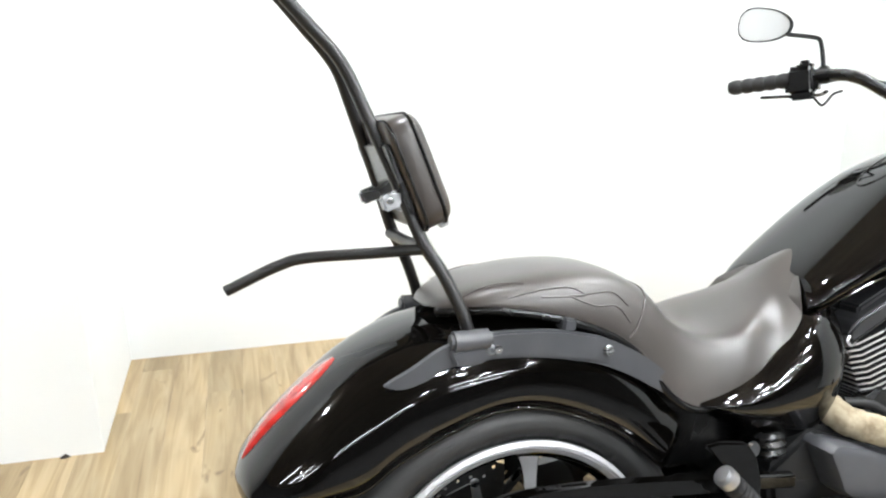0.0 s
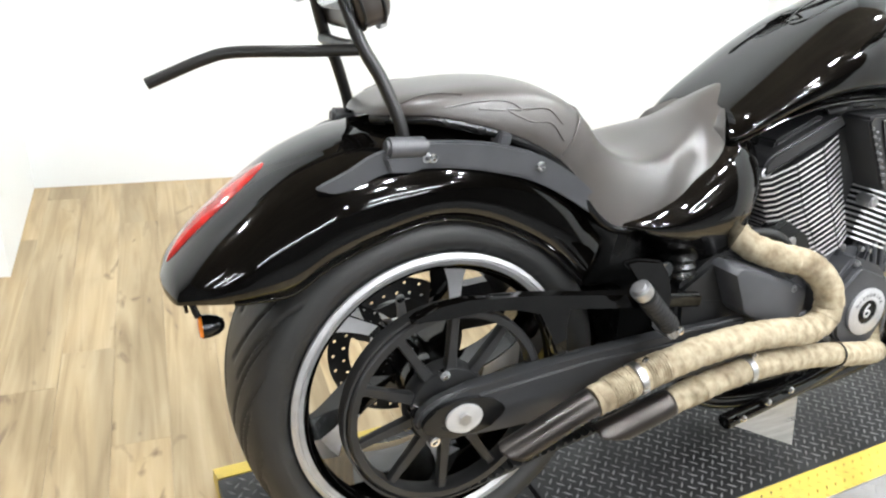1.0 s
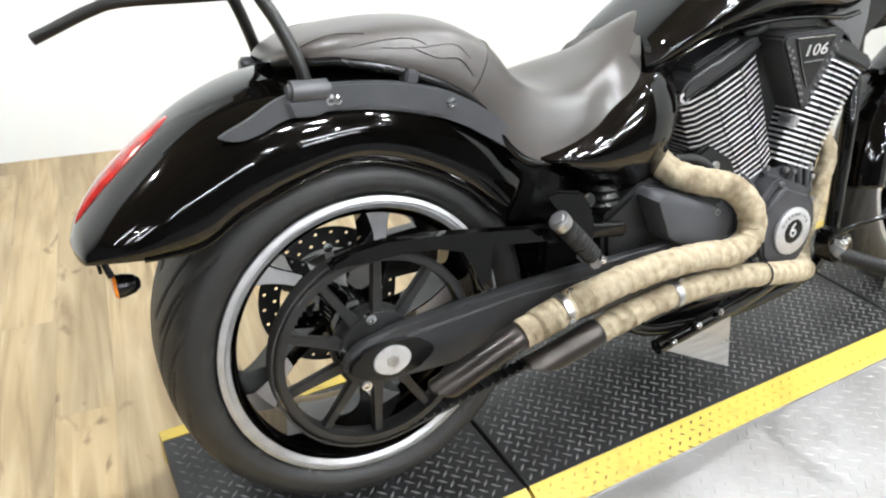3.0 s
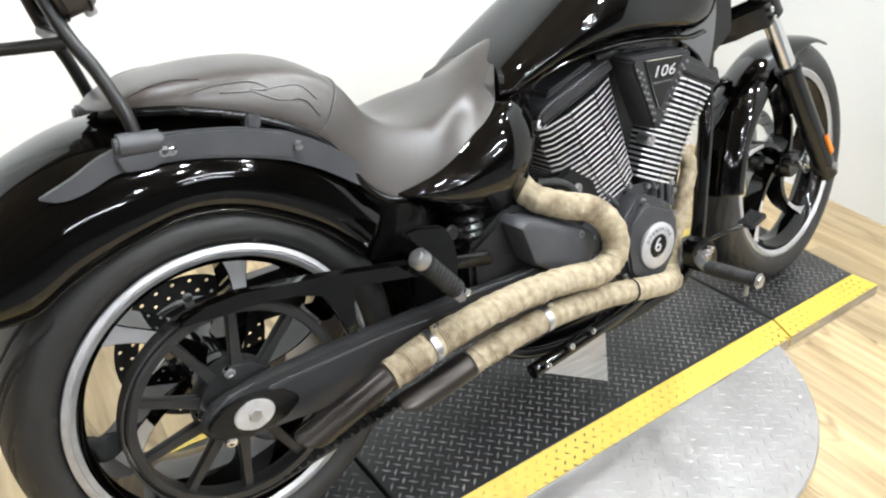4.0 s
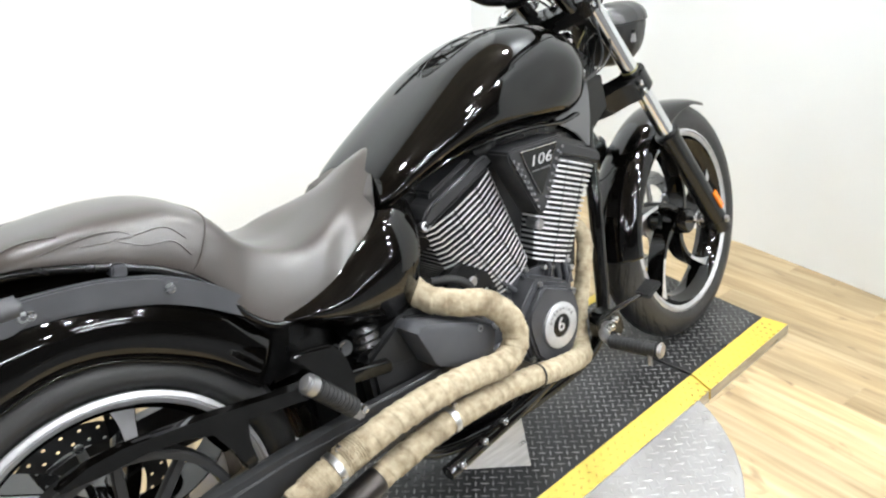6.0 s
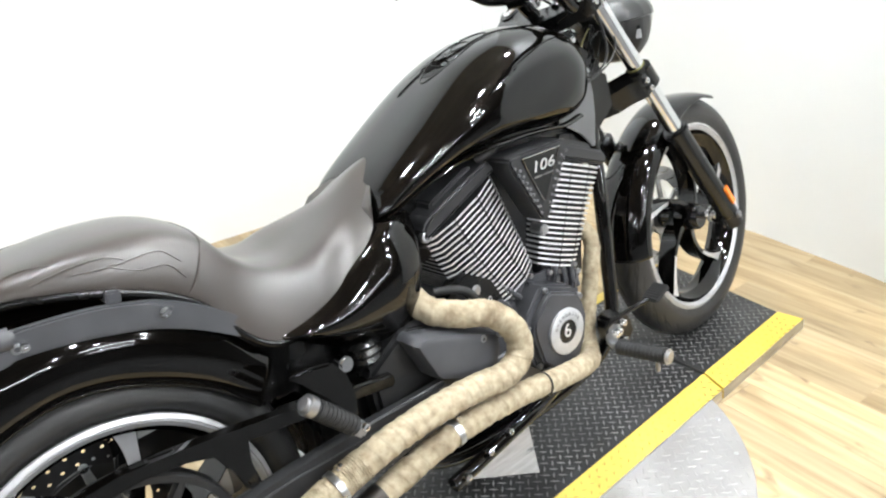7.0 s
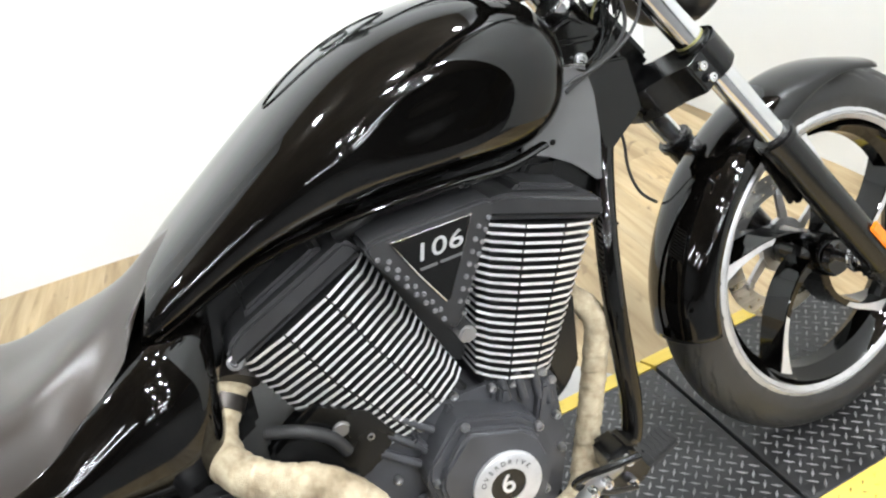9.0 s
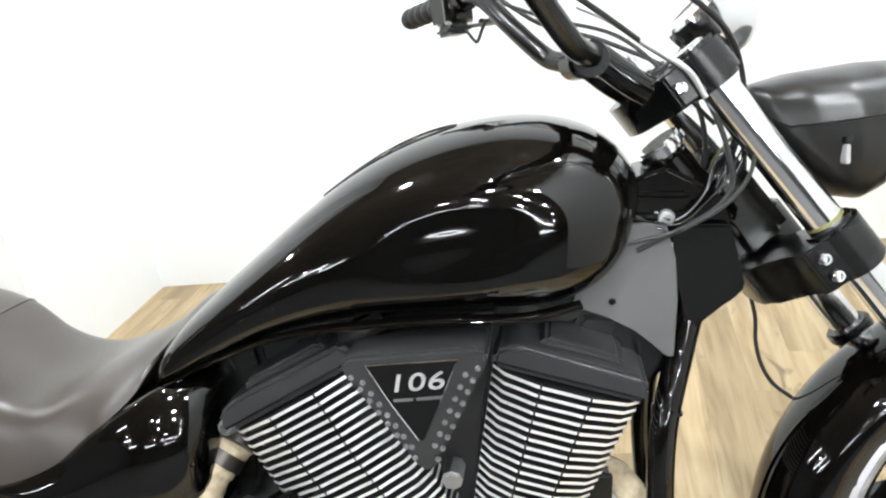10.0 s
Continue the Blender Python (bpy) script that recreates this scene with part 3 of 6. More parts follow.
def rear_wheel():
    bm = lathe(rim_profile(0.256, 0.119), REAR, 96, close=True, mat=lambda j: 0 if j < 6 or j in (12, 13) else 1)
    merge(bm, lathe([(0.0, -0.12), (0.050, -0.12), (0.056, -0.11), (0.050, -0.05), (0.048, 0.05), (0.056, 0.08), (0.0, 0.09)], REAR, 40), 1)
    wheel = part("rear_wheel", bm, [ALLOY, GLOSS], bike, "five-spoke black alloy wheel with machined lip")
    part("tyre", lathe(tyre_profile(0.257, 0.254, 0.332, 2.7), REAR, 400, close=True, warp=grooves(15, 0.254, 0.009)), RUBBER, wheel, "wide black tyre with curved tread grooves", sharp=60)
    for k in range(5):
        spoke(wheel, REAR, radians(112 + 72 * k), 0.04, 0.222, 0.034, 0.052, 33, -0.040, -0.022, 0.075, 0.4)
    # steel disc coloured black: the dark surroundings it mirrors are in the colour
    rotor(wheel, REAR, 0.085, 0.138, 0.098, 26, mats=HUBBLACK)
    # belt sprocket
    bm = lathe([(0.161, -0.164), (0.172, -0.164), (0.176, -0.160), (0.176, -0.134), (0.172, -0.130), (0.161, -0.130), (0.158, -0.147)], REAR, 80, close=True)
    merge(bm, lathe([(0.02, -0.158), (0.068, -0.158), (0.073, -0.150), (0.073, -0.125), (0.02, -0.125)], REAR, 40, close=True))
    sprocket = part("sprocket", bm, HUBBLACK, bike, "matt black ten-spoke belt sprocket")
    for k in range(10):
        a = 2 * math.pi * k / 10 + 0.25
        c, s = math.cos(a), math.sin(a)
        poly = [(0.055, -0.012), (0.10, -0.0075), (0.163, -0.0085), (0.163, 0.0085), (0.10, 0.0075), (0.055, 0.012)]
        part("sprocket_spoke", prism([(REAR[0] + r * c - o * s, REAR[1] + r * s + o * c) for r, o in poly], -0.156, -0.140, 0.003, 1), HUBBLACK, sprocket)
    for k in range(5):
        a = radians(100 + 72 * k)
        bolt(sprocket, (REAR[0] + 0.064 * math.cos(a), -0.158, REAR[1] + 0.064 * math.sin(a)), 0.0105, 0.009, mats=CHROME)
    return wheel


rear_wheel()


def drive_belt():
    front, r1, r2 = Vector((0.62, 0.335)), 0.179, 0.072
    c0 = Vector(REAR)
    d = front - c0
    base = math.atan2(d.y, d.x)
    off = math.acos((r1 - r2) / d.length)
    loop = []
    for k in range(41):
        a = base + off + (2 * math.pi - 2 * off) * k / 40
        loop.append(c0 + r1 * Vector((math.cos(a), math.sin(a))))
    for k in range(21):
        a = base - off + 2 * off * k / 20
        loop.append(front + r2 * Vector((math.cos(a), math.sin(a))))
    bm = bmesh.new()
    n = len(loop)
    rows = []
    for i, p in enumerate(loop):
        t = (loop[(i + 1) % n] - loop[i - 1]).normalized()
        nr = Vector((t.y, -t.x))
        rows.append([(p.x + nr.x * h, y, p.y + nr.y * h) for h, y in ((0, -0.161), (0.004, -0.161), (0.004, -0.133), (0, -0.133))])
    skin(bm, rows + [rows[0]], caps=False)
    a, b = loop[40], loop[41]
    for k in range(34):
        p = a.lerp(b, (k + 0.5) / 34)
        t = (b - a).normalized()
        nr = Vector((-t.y, t.x))
        q = [p - t * 0.0035, p + t * 0.0035, p + t * 0.0022 + nr * 0.005, p - t * 0.0022 + nr * 0.005]
        prism([(v.x, v.y) for v in q], -0.160, -0.134, 0, 1, bm)
    return part("drive_belt", bm, SOFT, bike, "black toothed rubber drive belt")


drive_belt()


def swingarm():
    top = [(-0.074, 0.330), (-0.06, 0.350), (-0.033, 0.364), (0.02, 0.372), (0.10, 0.379), (0.25, 0.388), (0.40, 0.392), (0.60, 0.395)]
    low = [(0.60, 0.300), (0.40, 0.290), (0.25, 0.284), (0.10, 0.282), (0.02, 0.285), (-0.03, 0.294), (-0.060, 0.303), (-0.074, 0.317)]
    bm = prism(top + low, -0.198, -0.172, 0.009, 3)
    merge(bm, prism([(0.03, 0.362), (0.25, 0.376), (0.55, 0.380), (0.55, 0.350), (0.25, 0.336), (0.03, 0.316)], -0.2045, -0.196, 0.006, 2))
    arm = part("swingarm", bm, SWING, bike, "satin charcoal swingarm")
    # raised end boss with a recess and the oval axle plate
    poly = [(0.006 + 0.076 * math.cos(a), 0.327 + 0.033 * math.sin(a)) for a in np.linspace(0, 2 * math.pi, 28, endpoint=False)]
    part("axle_boss", prism(poly, -0.2075, -0.197, 0.004, 2), BLACK, arm)
    poly = [(0.003 + 0.033 * math.cos(a), 0.328 + 0.025 * math.sin(a)) for a in np.linspace(0, 2 * math.pi, 28, endpoint=False)]
    part("axle_plate", prism(poly, -0.212, -0.207, 0.0015, 2), BADGE, arm, "oval cast alloy axle plate")
    part("axle_nut", rod((0.003, -0.211, 0.328), (0.003, -0.216, 0.328), 0.011, seg=6), CAST, arm)
    part("swingarm_left", prism([(x, z) for x, z in top + low], 0.168, 0.198, 0.009, 2), SWING, bike, "satin charcoal swingarm leg")
    bm = prism([(-0.078, 0.494), (-0.072, 0.506), (-0.03, 0.515), (0.02, 0.519), (0.10, 0.512), (0.164, 0.504), (0.34, 0.476), (0.50, 0.452), (0.50, 0.425), (0.342, 0.452), (0.205, 0.478),
                (0.206, 0.44), (0.214, 0.386), (0.188, 0.384), (0.176, 0.44), (0.155, 0.478), (0.110, 0.487), (0.05, 0.495), (-0.01, 0.498), (-0.066, 0.490)], -0.182, -0.160, 0.0055, 3)
    part("belt_guard", bm, GLOSS, bike, "gloss black belt guard")
    return arm


swingarm()


def fender_shell(tops, edges, width, power, n_along=10, n_across=28, name="", thickness=0.004, at=None, mats=None, label="", wfun=None, pfun=None):
    """A curved mudguard: crown line and side edge line joined by rounded flanks."""
    A = smooth_line(tops, n_along)
    B = smooth_line(edges, n_along)
    rings = []
    for i, (p, q) in enumerate(zip(A, B)):
        w = width if wfun is None else wfun(i / (len(A) - 1))
        if pfun is not None:
            power = pfun(i / (len(A) - 1))
        ring = []
        for k in range(n_across + 1):
            a = -math.pi / 2 + math.pi * k / n_across
            y = w * math.copysign(abs(math.sin(a)) ** (2 / power), math.sin(a))
            d = 1 - abs(math.cos(a)) ** (2 / power)
            ring.append((p[0] + (q[0] - p[0]) * d, y, p[1] + (q[1] - p[1]) * d))
        rings.append(ring)
    return rings


FENDER_TOP = [(-0.413, 0.553), (-0.394, 0.587), (-0.345, 0.640), (-0.260, 0.708), (-0.203, 0.741), (-0.125, 0.768), (-0.03, 0.778), (0.07, 0.770), (0.17, 0.735), (0.26, 0.672), (0.33, 0.590)]
FENDER_LOW = [(-0.411, 0.546), (-0.398, 0.547), (-0.365, 0.552), (-0.300, 0.552), (-0.243, 0.556), (-0.187, 0.588), (-0.110, 0.618), (-0.022, 0.640), (0.07, 0.626), (0.18, 0.570), (0.262, 0.494)]
FENDER_RINGS = fender_shell(FENDER_TOP, FENDER_LOW, 0.134, 2.9, wfun=lambda t: 0.134 - 0.05 * (1 - smoothstep(0.0, 0.30, t)) - 0.066 * (1 - min(t / 0.10, 1.0) ** 0.5), pfun=lambda t: 2.0 + 0.9 * smoothstep(0.1, 0.5, t))


def rear_fender():
    bm = bmesh.new()
    skin(bm, FENDER_RINGS, closed=False, caps=False)
    fender = part("rear_fender", bm, GLOSS, bike, "gloss black rear mudguard", sharp=60)
    so = fender.modifiers.new("thick", "SOLIDIFY")
    so.thickness, so.offset = 0.004, 1.0
    # rolled lower edge
    for side in (0, -1):
        bm = bmesh.new()
        sweep(bm, [r[side] for r in FENDER_RINGS[26:]], 0.0045, 12)
        part("rolled_edge", bm, GLOSS, fender)
    # tail lamp let into the crown
    rings = []
    n = len(FENDER_RINGS[0])
    mid = n // 2
    for i in range(8, 33):
        t = (i - 8) / 24
        half = 0.9 * math.sin(math.pi * min(max(t * 0.94 + 0.03, 0), 1)) ** 0.6
        row = []
        for k in range(9):
            s = -1 + 2 * k / 8
            f = mid + s * half * 2.1
            j = int(math.floor(f))
            a, b = Vector(FENDER_RINGS[i][j]), Vector(FENDER_RINGS[i][min(j + 1, n - 1)])
            p = a.lerp(b, f - j)
            tang = Vector(FENDER_RINGS[i + 1][mid]) - Vector(FENDER_RINGS[i - 1][mid])
            nr = Vector((-tang.z, 0, tang.x)).normalized()
            h = 0.010 * (1 - s * s) ** 0.4 * math.sin(math.pi * min(max(t, 0.02), 0.98)) ** 0.4 + 0.002
            row.append(p + nr * h)
        rings.append(row)
    bm = bmesh.new()
    skin(bm, rings, closed=False, caps=False)
    part("tail_lamp", bm, RED, fender, "red plastic tail lamp lens", sharp=60)
    # turn signal under the tail
    bm2 = lathe([(0.0, 0.012), (0.009, 0.0115), (0.0155, 0.009), (0.0175, 0.004), (0.018, 0.0), (0.0, 0.0)], (0, 0), 24)
    turn = Matrix.Translation((-0.368, -0.062, 0.492)) @ Matrix.Rotation(radians(90), 4, "Z")
    signal = part("turn_signal", lathe([(0.0, -0.034), (0.008, -0.032), (0.0145, -0.024), (0.018, -0.010), (0.0185, 0.0), (0.0, 0.001)], (0, 0), 24), BLACK, fender, "black bullet turn signal", at=turn)
    part("signal_lens", bm2, AMBER, fender, "amber signal lens", at=Matrix.Translation((-0.368, -0.062, 0.492)) @ Matrix.Rotation(radians(90), 4, "Z") @ Matrix.Diagonal((1, 0.5, 1, 1)))
    part("signal_stalk", tube([(-0.376, -0.050, 0.556), (-0.378, -0.056, 0.53), (-0.372, -0.060, 0.508)], 0.0055, 4, 10), BLACK, fender)
    part("number_plate_bracket", tube([(-0.385, -0.03, 0.555), (-0.387, -0.03, 0.53), (-0.385, -0.03, 0.505)], 0.003, 4, 8), BLACK, fender)
    return fender


rear_fender()


def struts():
    up = [(-0.205, 0.709), (-0.16, 0.728), (-0.118, 0.750), (-0.08, 0.760), (-0.032, 0.765), (0.06, 0.757), (0.12, 0.743), (0.165, 0.727), (0.228, 0.690), (0.292, 0.635)]
    lo = [(0.285, 0.608), (0.212, 0.656), (0.165, 0.681), (0.124, 0.697), (0.045, 0.716), (-0.030, 0.725), (-0.10, 0.723), (-0.14, 0.708), (-0.168, 0.701), (-0.19, 0.702)]
    U = [tuple(p) for p in smooth_line(up, 4)]
    L = [tuple(p) for p in smooth_line(lo, 4)]
    for sign in (-1, 1):
        ob = part("fender_strut", prism(U + L, sign * 0.131, sign * 0.142, 0.003, 2), SATIN, bike, "satin charcoal mudguard strut")
        plate_up = [(x, z - 0.003) for x, z in U if -0.10 < x < 0.150]
        plate_low = [(x, z + 0.005) for x, z in L if -0.10 < x < 0.150]
        nose = [(0.172, 0.716), (0.176, 0.706), (0.168, 0.694)]
        part("strut_plate", prism(plate_up + nose + plate_low, sign * 0.1415, sign * 0.1455, 0.0015, 2), SATIN, ob)
        for x, z in ((-0.039, 0.742), (0.158, 0.712)):
            bolt(ob, (x, sign * 0.145, z), 0.0085, 0.006, (0, sign, 0), STEEL)


struts()


def sissy_bar():
    right = [(-0.068, -0.130, 0.770), (-0.075, -0.126, 0.800), (-0.095, -0.110, 0.855), (-0.120, -0.090, 0.908), (-0.147, -0.068, 0.997), (-0.183, -0.042, 1.105), (-0.208, -0.026, 1.172), (-0.248, -0.020, 1.225), (-0.293, -0.014, 1.280)]
    bm = tube(right, 0.0098, 8, 14)
    merge(bm, tube(mirror_y(right), 0.0098, 8, 14))
    merge(bm, tube([(-0.293, -0.014, 1.280), (-0.300, -0.010, 1.288), (-0.302, 0.0, 1.290), (-0.300, 0.010, 1.288), (-0.293, 0.014, 1.280)], 0.0098, 6, 14))
    bar = part("sissy_bar", bm, TUBE, bike, "matt black tubular sissy bar")
    rack = tube([(-0.120, -0.090, 0.893), (-0.19, -0.066, 0.891), (-0.285, -0.034, 0.889), (-0.325, -0.020, 0.879), (-0.370, -0.008, 0.860), (-0.402, 0.0, 0.846)], 0.0085, 8, 14)
    part("rack", rack, TUBE, bar, "matt black tubular luggage rack")
    part("crossbar", tube([(-0.121, -0.092, 0.897), (-0.119, 0.0, 0.894), (-0.121, 0.092, 0.897)], 0.0095, 4, 12), TUBE, bar)
    # backrest pad
    lean = Matrix.Translation((-0.118, 0, 1.008)) @ Matrix.Rotation(radians(-18.5), 4, "Y")

    def outline(x, k):
        loop = []
        for qy, qz, a0 in ((1, 1, 0), (-1, 1, 90), (-1, -1, 180), (1, -1, 270)):
            for a in np.linspace(a0, a0 + 90, 8):
                loop.append((x, (qy * 0.078 + 0.030 * math.cos(radians(a))) * k, (qz * 0.056 + 0.030 * math.sin(radians(a))) * k))
        return loop
    bm = bmesh.new()
    skin(bm, [outline(x, k) for x, k in ((-0.026, 0.90), (-0.025, 0.97), (-0.021, 1.0), (0.010, 1.0), (0.015, 0.985), (0.022, 0.95), (0.027, 0.88), (0.030, 0.75), (0.032, 0.4))])
    pad = part("backrest_pad", bm, LEATHER, bar, "dark brown leather backrest pad with piped edge", sharp=60, at=lean)
    for x in (-0.020, 0.012):
        loop = outline(x, 1.006)
        bm = bmesh.new()
        sweep(bm, loop + loop[:1], 0.0026, 8)
        part("piping", bm, BLACK, pad, at=lean)
    part("pad_tag", block((0.016, 0.010, 0.014), (0.012, -0.070, -0.088), 0.002), LIGHTGREY, bar, "small pale tag under the pad", at=lean)
    part("pad_plate", block((0.008, 0.19, 0.11), (-0.031, 0, 0), 0.002), BLACK, bar, at=lean)
    for s in (-1, 1):
        bm = block((0.036, 0.020, 0.024), (-0.156, s * 0.072, 0.968), 0.004, Matrix.Rotation(radians(-18), 4, "Y"))
        part("pad_clamp", bm, STEEL, bar, "small grey pad clamp")
        bolt(bar, (-0.162, s * 0.082, 0.968), 0.006, 0.004, (0, s, 0), CHROME)
        # docking mount at the foot
        part("docking_mount", rod((-0.100, s * 0.140, 0.760), (-0.036, s * 0.140, 0.757), 0.0155, seg=24, bevel=0.005), SATIN, bar, "round charcoal docking mount")
        part("mount_tab", prism([(-0.105, 0.748), (-0.035, 0.748), (-0.030, 0.732), (-0.06, 0.722), (-0.095, 0.724)], s * 0.142, s * 0.150, 0.003), SATIN, bar)
        bolt(bar, (-0.030, s * 0.145, 0.742), 0.008, 0.009, (0, s, 0), CHROME)
    return bar


sissy_bar()

SEAT = [(-0.105, 0.793, 0.030, -0.100, 0.797), (-0.085, 0.795, 0.070, -0.080, 0.808), (-0.045, 0.797, 0.098, -0.035, 0.825), (0.00, 0.794, 0.112, 0.02, 0.833), (0.09, 0.772, 0.125, 0.108, 0.838), (0.17, 0.738, 0.130, 0.19, 0.829),
        (0.225, 0.696, 0.136, 0.258, 0.797), (0.272, 0.627, 0.146, 0.302, 0.748), (0.318, 0.596, 0.156, 0.346, 0.720), (0.378, 0.605, 0.160, 0.402, 0.710), (0.447, 0.640, 0.156, 0.474, 0.730),
        (0.513, 0.684, 0.146, 0.560, 0.762), (0.550, 0.712, 0.130, 0.608, 0.790), (0.562, 0.738, 0.112, 0.642, 0.805)]


PILLION = [(1.0, 0.0), (1.0, 0.16), (0.97, 0.42), (0.87, 0.72), (0.68, 0.90), (0.36, 0.98), (0.0, 1.0)]
SADDLE = [(1.0, 0.0), (0.975, 0.22), (0.93, 0.48), (0.86, 0.72), (0.72, 0.87), (0.38, 0.905), (0.0, 0.89)]
NOSE = [(1.0, 0.0), (0.90, 0.15), (0.74, 0.33), (0.54, 0.54), (0.33, 0.75), (0.15, 0.92), (0.0, 1.0)]


def seat_ring(s, n=36):
    xl, zl, w, xt, zt = s
    to_saddle, to_nose = smoothstep(0.17, 0.33, xl), smoothstep(0.40, 0.555, xl)
    half = []
    for a, b, c in zip(PILLION, SADDLE, NOSE):
        half.append(tuple(span(span(a[k], b[k], to_saddle), c[k], to_nose) for k in (0, 1)))
    line = smooth_line(half + [(-y, d) for y, d in half[-2::-1]], n // 12)
    return [(xl + (xt - xl) * float(d), -w * float(y), zl + (zt - zl) * float(d)) for y, d in line]


def seat():
    line = smooth_line(SEAT, 10)
    rings = [seat_ring(s) for s in line]
    bm = bmesh.new()
    skin(bm, rings)
    ob = part("seat", bm, LEATHER, bike, "dark brown leather two-up seat with stitched flames", sharp=50)

    def on(i, f, lift=0.0008):
        i0 = int(math.floor(i))
        r = rings[min(i0, len(rings) - 1)]
        r2 = rings[min(i0 + 1, len(rings) - 1)]
        j = int(math.floor(f))
        p = Vector(r[j]).lerp(Vector(r[min(j + 1, 36)]), f - j)
        q = Vector(r2[j]).lerp(Vector(r2[min(j + 1, 36)]), f - j)
        v = p.lerp(q, i - i0)
        out = Vector((0, v.y, max(v.z - 0.70, 0.02))).normalized()
        return v + out * lift

    # the seam between pillion pad and saddle
    bm = bmesh.new()
    sweep(bm, [on(57 + 5 * math.sin(math.pi * (f - 1) / 34) - 1.5, f) for f in np.linspace(1, 35, 50)], 0.0020, 8)
    part("seam", bm, LEATHER, ob)
    # stitched flame lines
    for sign in (0, 1):
        for pts in ([(30, 5.0), (36, 7.5), (41, 8.0), (44, 6.8), (41, 6.4), (46, 5.2), (51, 6.2), (55, 4.5)], [(36, 5.6), (41, 6.2), (45, 7.2), (50, 8.2), (54, 7.0)],
                    [(16, 8.0), (22, 10.0), (28, 10.5), (33, 9.4)]):
            bm = bmesh.new()
            sweep(bm, smooth_line([on(i, 36 - f if sign else f) for i, f in pts], 8), 0.0013, 6)
            part("stitching", bm, LEATHER, ob)
    # lower rim of the pan and the small grab tab
    bm = bmesh.new()
    for end, inward in ((0, 1), (-1, -1)):
        sweep(bm, [Vector(r[end]) + Vector((0, inward * 0.008, -0.007)) for r in rings[8:-16]], 0.0085, 10)
    part("seat_pan", bm, BLACK, ob)
    part("strut_bracket", block((0.022, 0.03, 0.02), (0.098, -0.122, 0.758), 0.003, Matrix.Rotation(radians(12), 4, "Y")), SATIN, bike)
    return ob


seat()

TANK = [((0.563, 0.699), (0.602, 0.776), 0.118), ((0.586, 0.704), (0.630, 0.797), 0.134), ((0.66, 0.735), (0.703, 0.845), 0.146), ((0.74, 0.760), (0.788, 0.900), 0.157), ((0.82, 0.770), (0.867, 0.945), 0.164),
        ((0.90, 0.772), (0.948, 0.974), 0.168), ((0.98, 0.768), (1.035, 0.985), 0.166), ((1.06, 0.760), (1.105, 0.979), 0.159), ((1.125, 0.764), (1.163, 0.958), 0.143), ((1.170, 0.792), (1.200, 0.922), 0.114),
        ((1.190, 0.822), (1.214, 0.888), 0.074), ((1.198, 0.842), (1.216, 0.868), 0.035)]


def fuel_tank():
    line = np.array(smooth_line([(b[0], b[1], t[0], t[1], w) for b, t, w in TANK], 14))
    for k in range(6):
        line[3:-3] = (line[:-6] + line[1:-5] + line[2:-4] + line[3:-3] + line[4:-2] + line[5:-1] + line[6:]) / 7
    n = 128
    rings = []
    for s in line:
        xb, zb, xt, zt, w = s
        ring = []
        zm = 0.40
        for k in range(n):
            a = 2 * math.pi * k / n
            sn, cs = math.sin(a), math.cos(a)
            y = w * math.copysign(abs(cs) ** 0.80, cs)
            h = zm + (1 - zm) * abs(sn) ** 0.92 if sn > 0 else zm - zm * abs(sn) ** 0.62
            x, z = xb + (xt - xb) * h, zb + (zt - zb) * h
            # scooped flank with a crisp upper brow
            u, v = (x - 0.985) / 0.134, (z - 0.868 - 0.10 * (x - 0.985)) / 0.050
            d = math.sqrt(u * u + (v * (1.0 if v > 0 else 0.85)) ** 2)
            dent = 0.0085 * (1 - smoothstep(0.34, 1.10, d)) * (smoothstep(-1.3, 0.1, u) * 0.7 + 0.3)
            y -= math.copysign(dent, y) if abs(y) > 0.05 else 0
            ring.append((x, y, z))
        rings.append(ring)
    bm = bmesh.new()
    skin(bm, rings)
    tank = part("fuel_tank", bm, GLOSS, bike, "gloss black teardrop fuel tank with scooped flanks", sharp=50)
    # flush oval filler panel on the crown
    def crown(i, y):
        i0 = min(int(i), len(line) - 2)
        xb, zb, xt, zt, w = line[i0] + (line[i0 + 1] - line[i0]) * (i - i0)
        cs = (abs(y) / w) ** 1.25
        h = 0.40 + 0.60 * (1 - cs * cs) ** 0.46
        return (xb + (xt - xb) * h, y, zb + (zt - zb) * h + 0.0004)
    loop = [crown(62 + 16.0 * math.cos(a), 0.034 * math.sin(a)) for a in np.linspace(0, 2 * math.pi, 61)]
    bm = bmesh.new()
    sweep(bm, loop, 0.0017, 6, caps=False)
    part("filler_panel_joint", bm, BLACK, tank, "thin dark joint of an oval filler panel")
    bm = bmesh.new()
    sweep(bm, [crown(66 + 3.4 * math.cos(a), 0.021 * math.sin(a)) for a in np.linspace(0, 2 * math.pi, 41)], 0.0015, 6, caps=False)
    part("filler_cap_joint", bm, BLACK, tank)
    # the ledge along the tank's foot
    bm = bmesh.new()
    low = [(b[0] + 0.004, -w * 0.88, b[1] + 0.010) for b, t, w in TANK[1:9]]
    sweep(bm, smooth_line(low, 8), 0.010, 10, flat=0.5)
    sweep(bm, smooth_line(mirror_y(low), 8), 0.010, 10, flat=0.5)
    part("tank_ledge", bm, GLOSS, tank)
    return tank


fuel_tank()


